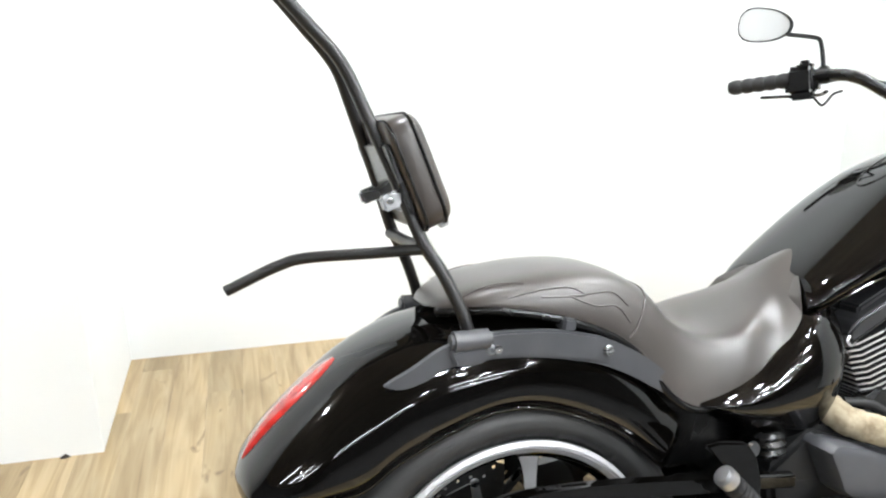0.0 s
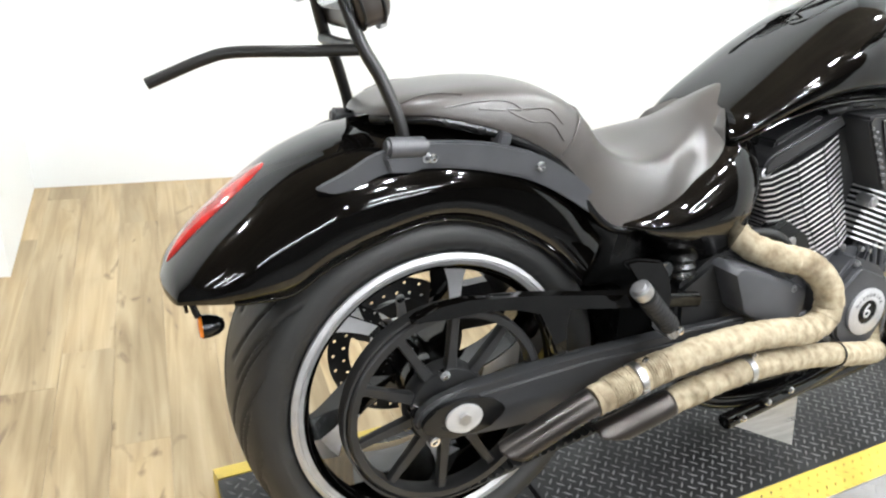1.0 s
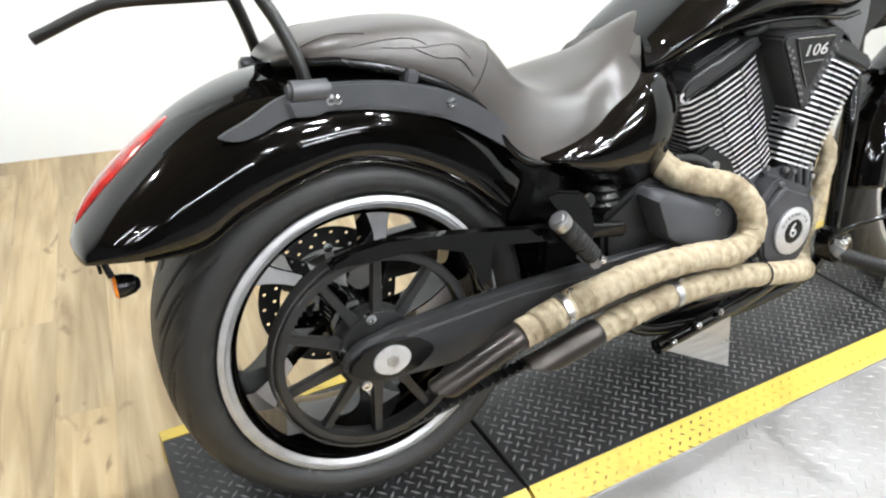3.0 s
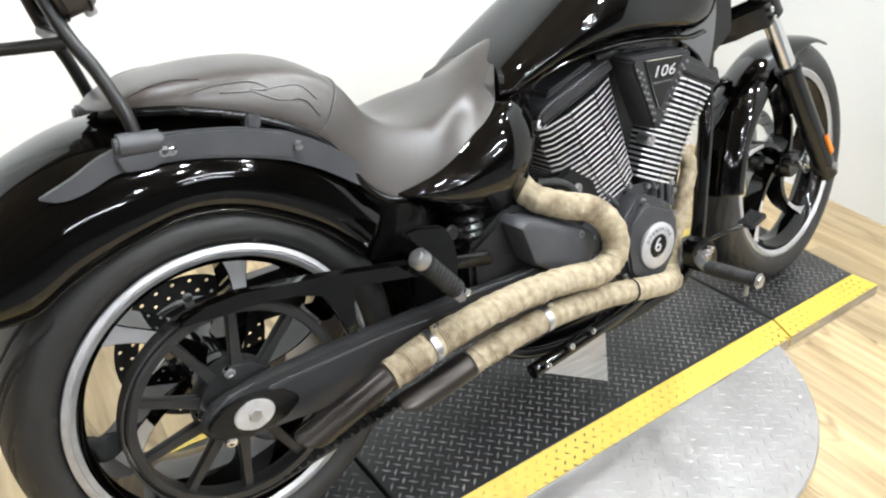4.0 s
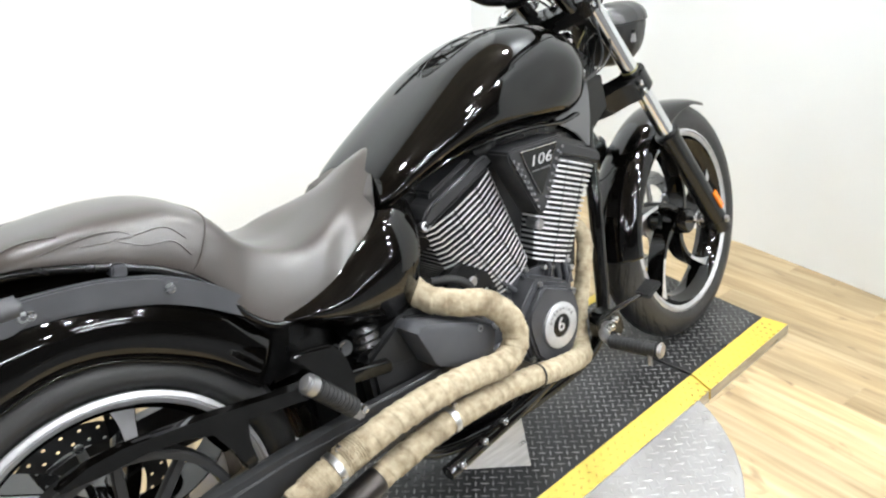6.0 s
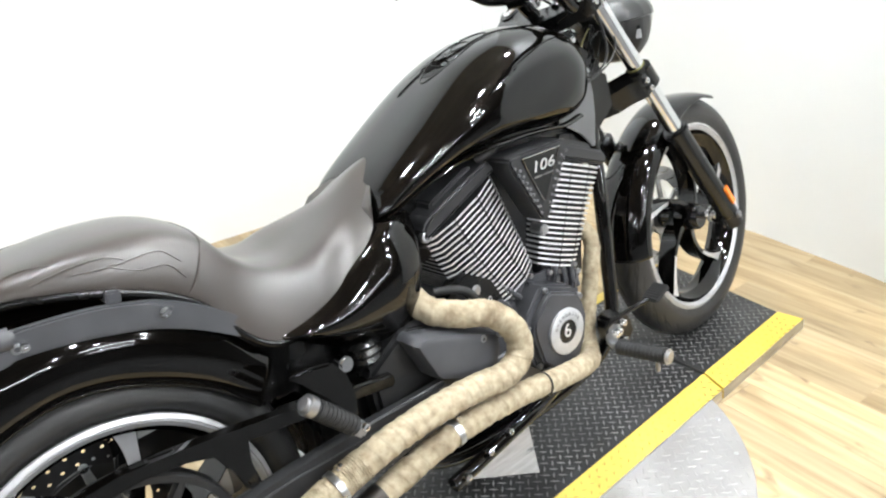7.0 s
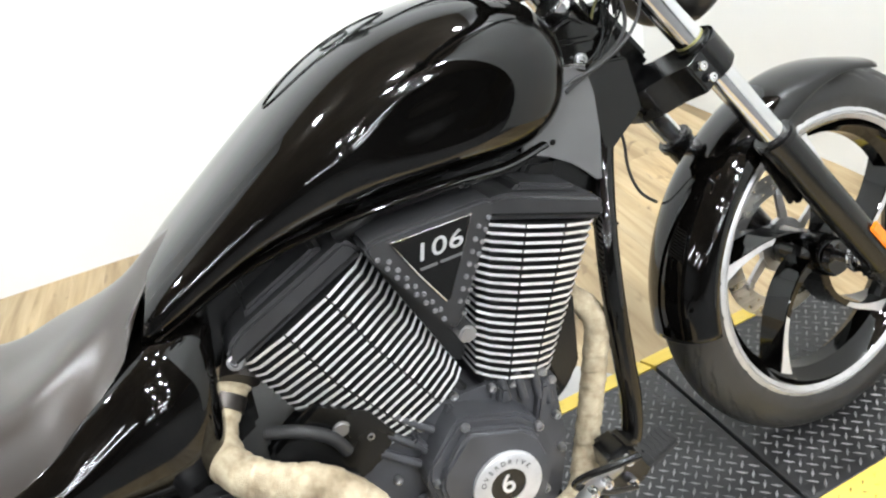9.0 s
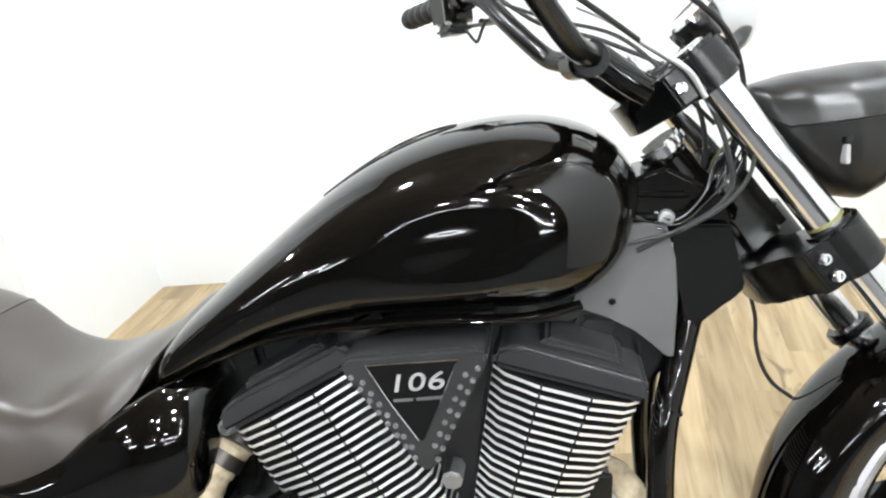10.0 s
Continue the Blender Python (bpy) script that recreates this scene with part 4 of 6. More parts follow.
COVER_TOP = [(0.312, 0.601), (0.357, 0.611), (0.400, 0.624), (0.440, 0.641), (0.485, 0.668), (0.537, 0.696), (0.578, 0.713), (0.614, 0.716), (0.638, 0.712), (0.650, 0.700)]
COVER_LOW = [(0.312, 0.592), (0.360, 0.563), (0.408, 0.536), (0.455, 0.516), (0.503, 0.500), (0.547, 0.491), (0.578, 0.496), (0.602, 0.522), (0.622, 0.575), (0.636, 0.645)]


def side_covers():
    """A full, smoothly swollen panel that turns inwards along its front edge."""
    top, low = smooth_line(COVER_TOP, 8), smooth_line(COVER_LOW, 8)
    n = len(top)
    for s in (-1, 1):
        rings = []
        for i, (p, q) in enumerate(zip(top, low)):
            u = i / (n - 1)
            full = (1 - abs(2 * u ** 0.85 - 1) ** 2.6) ** 0.55 if 0 < u < 1 else 0.0
            y_top, y_low = 0.146 - 0.046 * smoothstep(0.55, 0.95, u), 0.120 + 0.010 * u - 0.030 * smoothstep(0.80, 1.0, u)
            ring = [(p[0], s * 0.070, p[1])]
            for k in range(29):
                v = k / 28
                y = span(y_top, y_low, v ** 0.8) + (0.006 + 0.044 * full) * math.sin(math.pi * (0.02 + 0.96 * v ** 0.95)) ** 0.75
                ring.append((span(p[0], q[0], v), s * y, span(p[1], q[1], v)))
            ring.append((q[0], s * 0.085, q[1]))
            rings.append(ring)
        bm = bmesh.new()
        skin(bm, rings)
        part("side_cover", bm, GLOSS, bike, "gloss black bulged side cover", sharp=60)


side_covers()


# engine
CASE = material("charcoal_cast_case", (0.052, 0.053, 0.059), 0.38, vary=0.25, scale=16, bump=0.12, bump_scale=700, rough_vary=0.08)
SHELL = material("satin_black_shell", (0.012, 0.0115, 0.011), 0.33, vary=0.2, scale=12, rough_vary=0.06)
COVER = material("satin_black_cover", (0.026, 0.026, 0.0275), 0.36, vary=0.2, scale=20, bump=0.08, bump_scale=800, rough_vary=0.06)
REAR_CYL = ((0.80, 0.60), radians(23.5), 0.091, -0.148)
FRONT_CYL = ((1.06, 0.58), radians(-20.5), 0.102, -0.128)


def along(origin, lean, u, w):
    return (origin[0] + u * math.cos(lean) - w * math.sin(lean), origin[1] + u * math.sin(lean) + w * math.cos(lean))


def cylinder(spec, left, right, name_label):
    origin, lean, top, low = spec
    frame_m = Matrix.Translation((origin[0], 0, origin[1])) @ Matrix.Rotation(-lean, 4, "Y")
    bm = prism([(left(top) + 0.014, top), (right(top) - 0.014, top), (right(low) - 0.012, low - 0.03), (left(low) + 0.012, low - 0.03)], -0.118, 0.118, 0.004, 1)
    barrel = part("cylinder", bm, ENGINE, bike, name_label, at=frame_m)
    count = 20
    for k in range(count):
        w = top - 0.004 - (top - low - 0.006) * k / (count - 1)
        a, b = left(w), right(w)
        third = (b - a) / 3
        shape = [(a, -0.03), (a, -0.112), (a + 0.016, -0.128)]
        for f in (1, 2):
            x = a + third * f
            shape += [(x - 0.0013, -0.140), (x - 0.0011, -0.133), (x + 0.0011, -0.133), (x + 0.0013, -0.140)]
        shape += [(b - 0.016, -0.128), (b, -0.112), (b, -0.03)]
        shape = shape + [(x, -y) for x, y in shape[::-1]]
        fb = bmesh.new()
        t = 0.0022
        lo = [fb.verts.new((x, y, w - t)) for x, y in shape]
        hi = [fb.verts.new((x, y, w + t)) for x, y in shape]
        fb.faces.new(lo)
        fb.faces.new(hi)
        m = len(shape)
        for i in range(m):
            f = fb.faces.new((lo[i], lo[(i + 1) % m], hi[(i + 1) % m], hi[i]))
            f.material_index = 0 if i in (3, 4, 5, 7, 8, 9) else 1
        part("fin", fb, [ENGINE, FIN], barrel, at=frame_m)
    # rocker cover with a stepped top
    bm = prism([(left(top) - 0.002, top + 0.003), (right(top) + 0.002, top + 0.003), (right(top) + 0.002, top + 0.022), (right(top) - 0.008, top + 0.036), (left(top) + 0.03, top + 0.040),
                (left(top) + 0.006, top + 0.032), (left(top) - 0.002, top + 0.022)], -0.134, 0.134, 0.006, 3)
    merge(bm, prism([(left(top) + 0.045, top + 0.036), (right(top) - 0.03, top + 0.036), (right(top) - 0.04, top + 0.048), (left(top) + 0.055, top + 0.050)], -0.115, 0.115, 0.004, 2))
    cover = part("rocker_cover", bm, COVER, bike, "satin black rocker cover", at=frame_m)
    merge_line = prism([(left(top) + 0.004, top + 0.010), (right(top) - 0.004, top + 0.010), (right(top) - 0.004, top + 0.013), (left(top) + 0.004, top + 0.013)], -0.1355, -0.13, 0)
    part("cover_joint", merge_line, BLACK, cover, at=frame_m)
    return barrel


cylinder(REAR_CYL, lambda w: -0.108 + max(0.0, -0.01 - w) * 0.26, lambda w: 0.100 - (0.091 - w) * 0.055, "finned black cylinder leaning back")
cylinder(FRONT_CYL, lambda w: -0.084 + (0.102 - w) * 0.095, lambda w: 0.098 - (0.102 - w) * 0.17, "finned black cylinder leaning forward")


def v_cover():
    out = Matrix.Translation((0.004, -0.018, 0))
    outer = [(0.846, 0.752), (0.858, 0.758), (1.008, 0.757), (1.018, 0.750), (1.016, 0.738), (0.935, 0.606), (0.927, 0.602), (0.919, 0.606), (0.846, 0.740)]
    ob = part("v_cover", prism(outer, -0.166, -0.100, 0.005, 2), COVER, bike, "triangular charcoal cover between the cylinders, edged with rivets", at=out)
    inner = [(0.877, 0.748), (0.984, 0.746), (0.956, 0.695), (0.930, 0.648), (0.924, 0.648), (0.900, 0.695)]
    part("badge_plate", prism(inner, -0.1695, -0.165, 0.0015, 1), GLOSS, ob, "gloss black triangular badge plate", at=out)
    bm = bmesh.new()
    sweep(bm, [(x, -0.1695, z) for x, z in [(0.924, 0.648), (0.900, 0.695), (0.877, 0.748), (0.984, 0.746), (0.956, 0.695)]], 0.0009, 6)
    part("badge_rim", bm, CHROME, ob, at=out)
    face = Matrix.Translation((0.931, -0.1702, 0.722)) @ Matrix.Rotation(radians(90), 4, "X")
    lettering("106", 0.032, face @ Matrix.Diagonal((1.36, 0.96, 1, 1)), BADGE, ob, "badge_number", 0.22, 1.05, at=out)
    bm = bmesh.new()
    for x0, x1 in ((0.903, 0.926), (0.930, 0.960)):
        prism([(x0, 0.7035), (x1, 0.7035), (x1, 0.7000), (x0, 0.7000)], -0.1704, -0.1696, 0, 1, bm)
    part("badge_bars", bm, NECK, ob, at=out)
    # two staggered rows of rivets down each arm
    for a, b, n in (((0.853, 0.741), (0.919, 0.617), 8), ((0.866, 0.733), (0.917, 0.632), 7), ((1.009, 0.739), (0.938, 0.614), 9), ((0.994, 0.733), (0.937, 0.632), 7)):
        for k in range(n):
            t = (k + 0.5) / n
            bolt(ob, (span(a[0], b[0], t), -0.1655, span(a[1], b[1], t)), 0.0033, 0.0036, mats=RIVET, name="rivet", at=out)
    part("intake_block", prism([(0.83, 0.75), (1.03, 0.75), (0.965, 0.48), (0.885, 0.50)], -0.075, 0.075, 0.01, 2), ENGINE, bike, "black intake block between the cylinders")
    # big nut below it
    part("cover_nut", rod((0.951, -0.118, 0.572), (0.951, -0.156, 0.571), 0.0135, seg=8, bevel=0.003), CAST, ob, "round alloy nut")
    return ob


v_cover()


def crankcase():
    main = [(0.70, 0.45), (0.78, 0.50), (0.86, 0.485), (0.90, 0.46), (0.96, 0.455), (1.052, 0.47), (1.070, 0.42), (1.068, 0.30), (1.035, 0.205), (0.95, 0.175), (0.78, 0.185), (0.68, 0.23), (0.62, 0.30), (0.62, 0.40)]
    case = part("crankcase", prism(main, -0.128, 0.128, 0.012, 3), CASE, bike, "black engine crankcase")
    # ribbed decks at the cylinder feet
    for spec in (REAR_CYL, FRONT_CYL):
        origin, lean, top, low = spec
        m = Matrix.Translation((origin[0], 0, origin[1])) @ Matrix.Rotation(-lean, 4, "Y")
        part("cylinder_foot", block((0.112, 0.26, 0.075), (0.006, 0, low - 0.04), 0.008), CASE, case, at=m)
        for u in (-0.034, 0.030):
            part("foot_rib", block((0.014, 0.022, 0.06), (0.006 + u, -0.134, low - 0.042), 0.004), CASE, case, at=m)
            bolt(case, m @ Vector((0.006 + u + 0.017, -0.130, low - 0.012)), 0.0065, 0.006, mats=CAST)
    # cam cover with the round badge
    c = (0.936, 0.348)
    outline = [(0.893, 0.462), (0.906, 0.466), (0.99, 0.432), (1.012, 0.405), (1.022, 0.36), (1.008, 0.30), (0.985, 0.262), (0.945, 0.244), (0.895, 0.252), (0.852, 0.290), (0.834, 0.36), (0.832, 0.392), (0.846, 0.412)]
    bm = prism(outline, -0.176, -0.120, 0.006, 2)
    mid = (0.930, 0.350)
    merge(bm, prism([(mid[0] + (x - mid[0]) * 0.86, mid[1] + (z - mid[1]) * 0.86) for x, z in outline], -0.193, -0.172, 0.009, 3))
    cover = part("cam_cover", bm, CASE, bike, "satin black engine side cover with a round badge", sharp=40)
    part("badge_ring", lathe([(0.027, -0.194), (0.027, -0.2005), (0.050, -0.2005), (0.052, -0.199), (0.052, -0.190), (0.027, -0.190)], c, 56, close=True), BADGE, cover, "brushed silver badge ring")
    part("badge_centre", lathe([(0.0, -0.1985), (0.0285, -0.1985), (0.0285, -0.190), (0.0, -0.190)], c, 40), BLACK, cover, "black badge centre")
    face = Matrix.Rotation(radians(90), 4, "X")
    lettering("6", 0.044, Matrix.Translation((c[0], -0.1995, c[1] + 0.001)) @ face, FIN, cover, "badge_number")
    word = "OVERDRIVE"
    for i, ch in enumerate(word):
        a = radians(152 - 124 * i / (len(word) - 1))
        m = Matrix.Translation((c[0] + 0.0385 * math.cos(a), -0.2008, c[1] + 0.0385 * math.sin(a))) @ face @ Matrix.Rotation(a - math.pi / 2, 4, "Z")
        lettering(ch, 0.0105, m, NECK, cover, "badge_letter")
    for x, z in ((0.905, 0.452), (1.008, 0.400), (0.846, 0.385), (0.862, 0.290), (0.905, 0.258), (0.995, 0.292)):
        bolt(cover, (x, -0.172, z), 0.0070, 0.010, mats=CAST)
    part("timing_plug", lathe([(0.0, -0.186), (0.012, -0.186), (0.014, -0.183), (0.014, -0.17), (0, -0.17)], (0.886, 0.262), 24), CAST, cover, "slotted alloy plug")
    # cast ribs and fasteners round the case
    for k, (x0, z0, x1, z1) in enumerate(((0.800, 0.470, 0.850, 0.420), (0.820, 0.490, 0.868, 0.442), (0.782, 0.448, 0.836, 0.398), (0.985, 0.470, 0.985, 0.435), (1.010, 0.472, 1.010, 0.425), (1.035, 0.470, 1.035, 0.415), (1.048, 0.440, 1.048, 0.40),
                                          (0.770, 0.330, 0.832, 0.340), (0.770, 0.300, 0.838, 0.308), (0.785, 0.270, 0.850, 0.280))):
        part("case_rib", rod((x0, -0.132, z0), (x1, -0.138, z1), 0.0065, seg=10), CASE, case)
    for x, z in ((0.785, 0.475), (0.845, 0.470), (0.968, 0.462), (1.048, 0.452), (1.054, 0.370), (1.050, 0.310), (0.800, 0.385), (0.795, 0.255), (0.905, 0.215), (1.0, 0.21)):
        bolt(case, (x, -0.130, z), 0.0065, 0.010, mats=CAST)
    # gearbox cover and the pulley cover behind the cam cover
    gear = [(0.536, 0.496), (0.555, 0.506), (0.62, 0.487), (0.715, 0.447), (0.738, 0.428), (0.735, 0.39), (0.70, 0.36), (0.585, 0.402), (0.56, 0.44)]
    g = part("gearbox_cover", pillow([tuple(p) for p in smooth_line(gear + [gear[0]], 3)][:-1], -0.19, -0.214, 8, 5, 0.04), SATIN, bike, "satin charcoal pulley cover", sharp=40)
    bolt(g, (0.692, -0.208, 0.444), 0.008, 0.007, mats=CAST)
    # plate added to darken the case behind the hose, no part of the engine
    part("case_dark_plate", prism([(0.640, 0.380), (0.655, 0.515), (0.735, 0.560), (0.800, 0.520), (0.828, 0.462), (0.780, 0.420)], -0.139, -0.10, 0.008, 2), BLACK, bike, "added black plate darkening the rear of the crankcase")
    part("gearbox", prism([(0.46, 0.46), (0.56, 0.52), (0.70, 0.48), (0.76, 0.42), (0.74, 0.22), (0.58, 0.20), (0.47, 0.30)], -0.16, 0.16, 0.01, 2), ENGINE, bike, "black gearbox casing")
    part("pivot_casting", prism([(0.345, 0.30), (0.355, 0.46), (0.48, 0.47), (0.50, 0.29)], -0.12, 0.12, 0.01, 2), BLACK, bike, "black swingarm pivot casting")
    # inlet, lower side of the tank and wiring tray
    part("airbox", prism([(0.66, 0.66), (0.70, 0.755), (0.86, 0.785), (1.05, 0.775), (1.15, 0.79), (1.20, 0.83), (1.21, 0.76), (1.10, 0.72), (1.0, 0.74), (0.86, 0.72), (0.75, 0.70)], -0.060, 0.060, 0.01, 2), BLACK, bike, "black airbox under the tank")
    part("intake_elbow", tube([(0.835, -0.10, 0.752), (0.86, -0.115, 0.762), (0.885, -0.10, 0.768)], 0.012, 6), ENGINE, bike)
    part("lifter_nut", rod((0.752, -0.105, 0.507), (0.752, -0.142, 0.505), 0.0125, seg=20, bevel=0.003), CAST, case, "round alloy nut")
    part("oil_cooler", prism([(1.075, 0.43), (1.112, 0.53), (1.145, 0.52), (1.130, 0.40), (1.09, 0.36)], -0.085, 0.10, 0.005, 2), BLACK, bike, "black oil cooler")
    part("oil_line", tube([(0.66, -0.12, 0.535), (0.70, -0.14, 0.530), (0.735, -0.145, 0.505), (0.75, -0.14, 0.47)], 0.009, 8), SOFT, bike, "black rubber hose")
    return case


crankcase()


# exhaust
def wrapped(line, radius, pitch, turns_phase=0.0, slim=0.0):
    def r(s, a):
        f = (s / pitch - a / (2 * math.pi) + turns_phase) % 1.0
        wob = 0.0004 * math.sin(s * 190 + a * 3) + 0.0004 * math.sin(s * 83 - a * 5)
        return radius * (1 - slim * (1 - smoothstep(0.30, 0.42, s))) + 0.0019 * f + wob
    bm = bmesh.new()
    sweep(bm, line, r, 28)
    return bm


def even(line, step):
    line = [np.array(p, float) for p in line]
    s = [0.0]
    for a, b in zip(line, line[1:]):
        s.append(s[-1] + float(np.linalg.norm(b - a)))
    n = max(2, int(s[-1] / step))
    out = []
    for k in range(n + 1):
        d = s[-1] * k / n
        out.append(tuple(float(np.interp(d, s, [p[i] for p in line])) for i in range(3)))
    return out


def exhausts():
    upper = [(0.672, -0.060, 0.618), (0.632, -0.082, 0.592), (0.604, -0.118, 0.558), (0.612, -0.158, 0.528), (0.652, -0.195, 0.510), (0.705, -0.222, 0.496), (0.742, -0.240, 0.458), (0.753, -0.246, 0.415), (0.733, -0.250, 0.384),
             (0.690, -0.252, 0.374), (0.630, -0.252, 0.382), (0.541, -0.252, 0.386), (0.440, -0.252, 0.381), (0.335, -0.251, 0.362), (0.221, -0.250, 0.330)]
    tail = [(0.221, -0.250, 0.330), (0.160, -0.249, 0.306), (0.095, -0.248, 0.280), (0.045, -0.247, 0.260)]
    lower = [(1.085, -0.020, 0.490), (1.140, -0.050, 0.508), (1.172, -0.080, 0.462), (1.150, -0.089, 0.385), (1.122, -0.094, 0.305), (1.096, -0.104, 0.240), (1.066, -0.135, 0.212), (1.012, -0.182, 0.236), (0.93, -0.225, 0.268),
             (0.85, -0.240, 0.288), (0.772, -0.246, 0.305), (0.676, -0.250, 0.318), (0.559, -0.250, 0.318), (0.450, -0.250, 0.304), (0.385, -0.250, 0.290)]
    tip = [(0.385, -0.250, 0.290), (0.34, -0.250, 0.279), (0.29, -0.249, 0.266), (0.235, -0.248, 0.252)]
    one = part("exhaust_pipe", wrapped(even(smooth_line(upper, 10), 0.0022), 0.0255, 0.026), WRAP, bike, "tan heat-wrapped exhaust pipe", sharp=60)
    two = part("exhaust_pipe", wrapped(even(smooth_line(lower, 10), 0.0022), 0.0225, 0.025, 0.4, 0.16), WRAP, bike, "tan heat-wrapped lower exhaust pipe", sharp=60)

    def slash(line, r, cut, owner, label):
        bm = bmesh.new()
        pts = even(smooth_line(line, 6), 0.006)
        sweep(bm, pts, r, 28, caps=False)
        end, d = Vector(pts[-1]), (Vector(pts[-1]) - Vector(pts[-2])).normalized()
        bmesh.ops.bisect_plane(bm, geom=list(bm.verts) + list(bm.edges) + list(bm.faces), plane_co=end - d * 0.035, plane_no=(d + Vector(cut)).normalized(), clear_outer=True)
        ob = part("pipe_tip", bm, DARKSTEEL, owner, label, sharp=60)
        so = ob.modifiers.new("thick", "SOLIDIFY")
        so.thickness, so.offset = 0.002, -1.0

    slash(tail, 0.0245, (0, 0.6, -1.8), one, "bare smoky steel pipe end")
    slash(tip, 0.0255, (0, 0.6, -3.6), two, "bare smoky steel pipe end")
    # clamps
    for owner, p, q, r in ((one, (0.312, -0.251, 0.357), (0.300, -0.251, 0.354), 0.0292), (two, (0.565, -0.250, 0.319), (0.553, -0.250, 0.318), 0.0262)):
        part("pipe_clamp", rod(p, q, r, seg=32), STEEL, owner, "steel band clamp")
        bolt(owner, (p[0] + 0.004, p[1] - 0.004, p[2] + r), 0.005, 0.010, (0.2, -0.3, 1), CHROME)
    for owner, p, q, r in ((two, (0.805, -0.244, 0.298), (0.800, -0.244, 0.299), 0.0257), (one, (0.630, -0.084, 0.590), (0.620, -0.096, 0.578), 0.0285)):
        part("wire_tie", rod(p, q, r, seg=28), DARKSTEEL if owner is one else BLACK, owner)
    # spring wire wound over the wrap
    for owner, p, q, r, n in ((one, (0.322, -0.251, 0.360), (0.362, -0.251, 0.368), 0.0282, 9), (one, (0.252, -0.250, 0.339), (0.292, -0.250, 0.351), 0.0282, 9), (two, (0.418, -0.250, 0.297), (0.452, -0.250, 0.304), 0.0248, 8)):
        p, q = Vector(p), Vector(q)
        d = (q - p).normalized()
        for k in range(n):
            c = p.lerp(q, k / (n - 1))
            part("wire_turn", rod(c - d * 0.0009, c + d * 0.0009, r, seg=28), WRAP, owner)
    part("exhaust_flange", rod((0.672, -0.07, 0.634), (0.655, -0.10, 0.610), 0.026, seg=20), DARKSTEEL, one, "smoky steel exhaust flange")
    bolt(one, (0.664, -0.118, 0.650), 0.012, 0.016, (-0.2, -1, 0.2), CAST)
    return one


exhausts()


def frame_tubes():
    down = [(1.272, -0.030, 0.840), (1.275, -0.033, 0.800), (1.267, -0.038, 0.745), (1.245, -0.054, 0.680), (1.213, -0.088, 0.590), (1.199, -0.102, 0.490), (1.196, -0.104, 0.390), (1.192, -0.108, 0.300), (1.168, -0.116, 0.235),
            (1.09, -0.128, 0.185), (0.95, -0.130, 0.160), (0.75, -0.130, 0.155), (0.60, -0.130, 0.18), (0.53, -0.130, 0.24), (0.50, -0.130, 0.33)]
    for pts in (down, mirror_y(down)):
        ob = part("frame_tube", tube(pts, 0.0175, 8, 16), GLOSS, bike, "gloss black frame tube")
        y = math.copysign(0.080, pts[0][1])
        part("tube_collar", rod((1.2205, y, 0.612), (1.2175, y * 1.03, 0.604), 0.0195, seg=24, bevel=0.002), GLOSS, ob)
    part("backbone", tube([(1.24, 0, 0.85), (1.05, 0, 0.84), (0.80, 0, 0.78), (0.62, 0, 0.68), (0.50, 0, 0.60), (0.44, 0, 0.50)], 0.03, 8, 14), GLOSS, bike)
    head = Vector((1.262, 0, 0.885))
    part("steering_head", rod(head - RAKE * 0.085, head + RAKE * 0.030, 0.030, seg=28, bevel=0.006), GLOSS, bike, "black steering head")
    for s in (-1, 1):
        part("neck_gusset", prism([(1.118, 0.752), (1.132, 0.790), (1.150, 0.850), (1.236, 0.846), (1.244, 0.80), (1.242, 0.745), (1.233, 0.674), (1.224, 0.676), (1.205, 0.698), (1.190, 0.715), (1.160, 0.735)], s * 0.066, s * 0.073, 0.0015), NECK, bike, "grey neck cover panel")
        part("neck_block", block((0.10, 0.03, 0.05), (1.215, s * 0.045, 0.855), 0.006, Matrix.Rotation(radians(8), 4, "Y")), GLOSS, bike)
        bolt(bike, (1.238, s * 0.060, 0.848), 0.010, 0.006, (0, s, 0), STEEL, "neck_bolt")
        part("neck_plate", prism([(1.239, 0.840), (1.310, 0.831), (1.323, 0.751), (1.308, 0.737), (1.264, 0.712), (1.251, 0.689), (1.245, 0.772)], s * 0.052, s * 0.062, 0.003, 2), GLOSS, bike, "gloss black frame plate at the steering neck")
    part("wiring_cover", prism([(1.195, 0.83), (1.200, 0.895), (1.245, 0.905), (1.305, 0.865), (1.318, 0.80), (1.265, 0.765), (1.225, 0.785)], -0.048, 0.048, 0.005, 2), GLOSS, bike, "black wiring cover behind the steering head")
    bolt(bike, (1.166, -0.0735, 0.754), 0.0045, 0.001, mats=BLACK, name="panel_hole")
    part("head_steady", prism([(1.10, 0.70), (1.13, 0.735), (1.225, 0.72), (1.232, 0.66), (1.20, 0.625), (1.12, 0.64)], -0.056, 0.056, 0.008, 2), BLACK, bike, "black engine head mounting")
    # rear sub-frame, shock and battery area
    part("battery_box", prism([(0.30, 0.46), (0.33, 0.60), (0.44, 0.645), (0.60, 0.70), (0.62, 0.52), (0.50, 0.46)], -0.095, 0.095, 0.01, 2), BLACK, bike, "black battery box")
    part("frame_spar", prism([(0.615, 0.50), (0.630, 0.715), (0.70, 0.77), (0.705, 0.70), (0.668, 0.62), (0.655, 0.52)], -0.072, 0.072, 0.008, 2), BLACK, bike, "black frame spar under the tank")
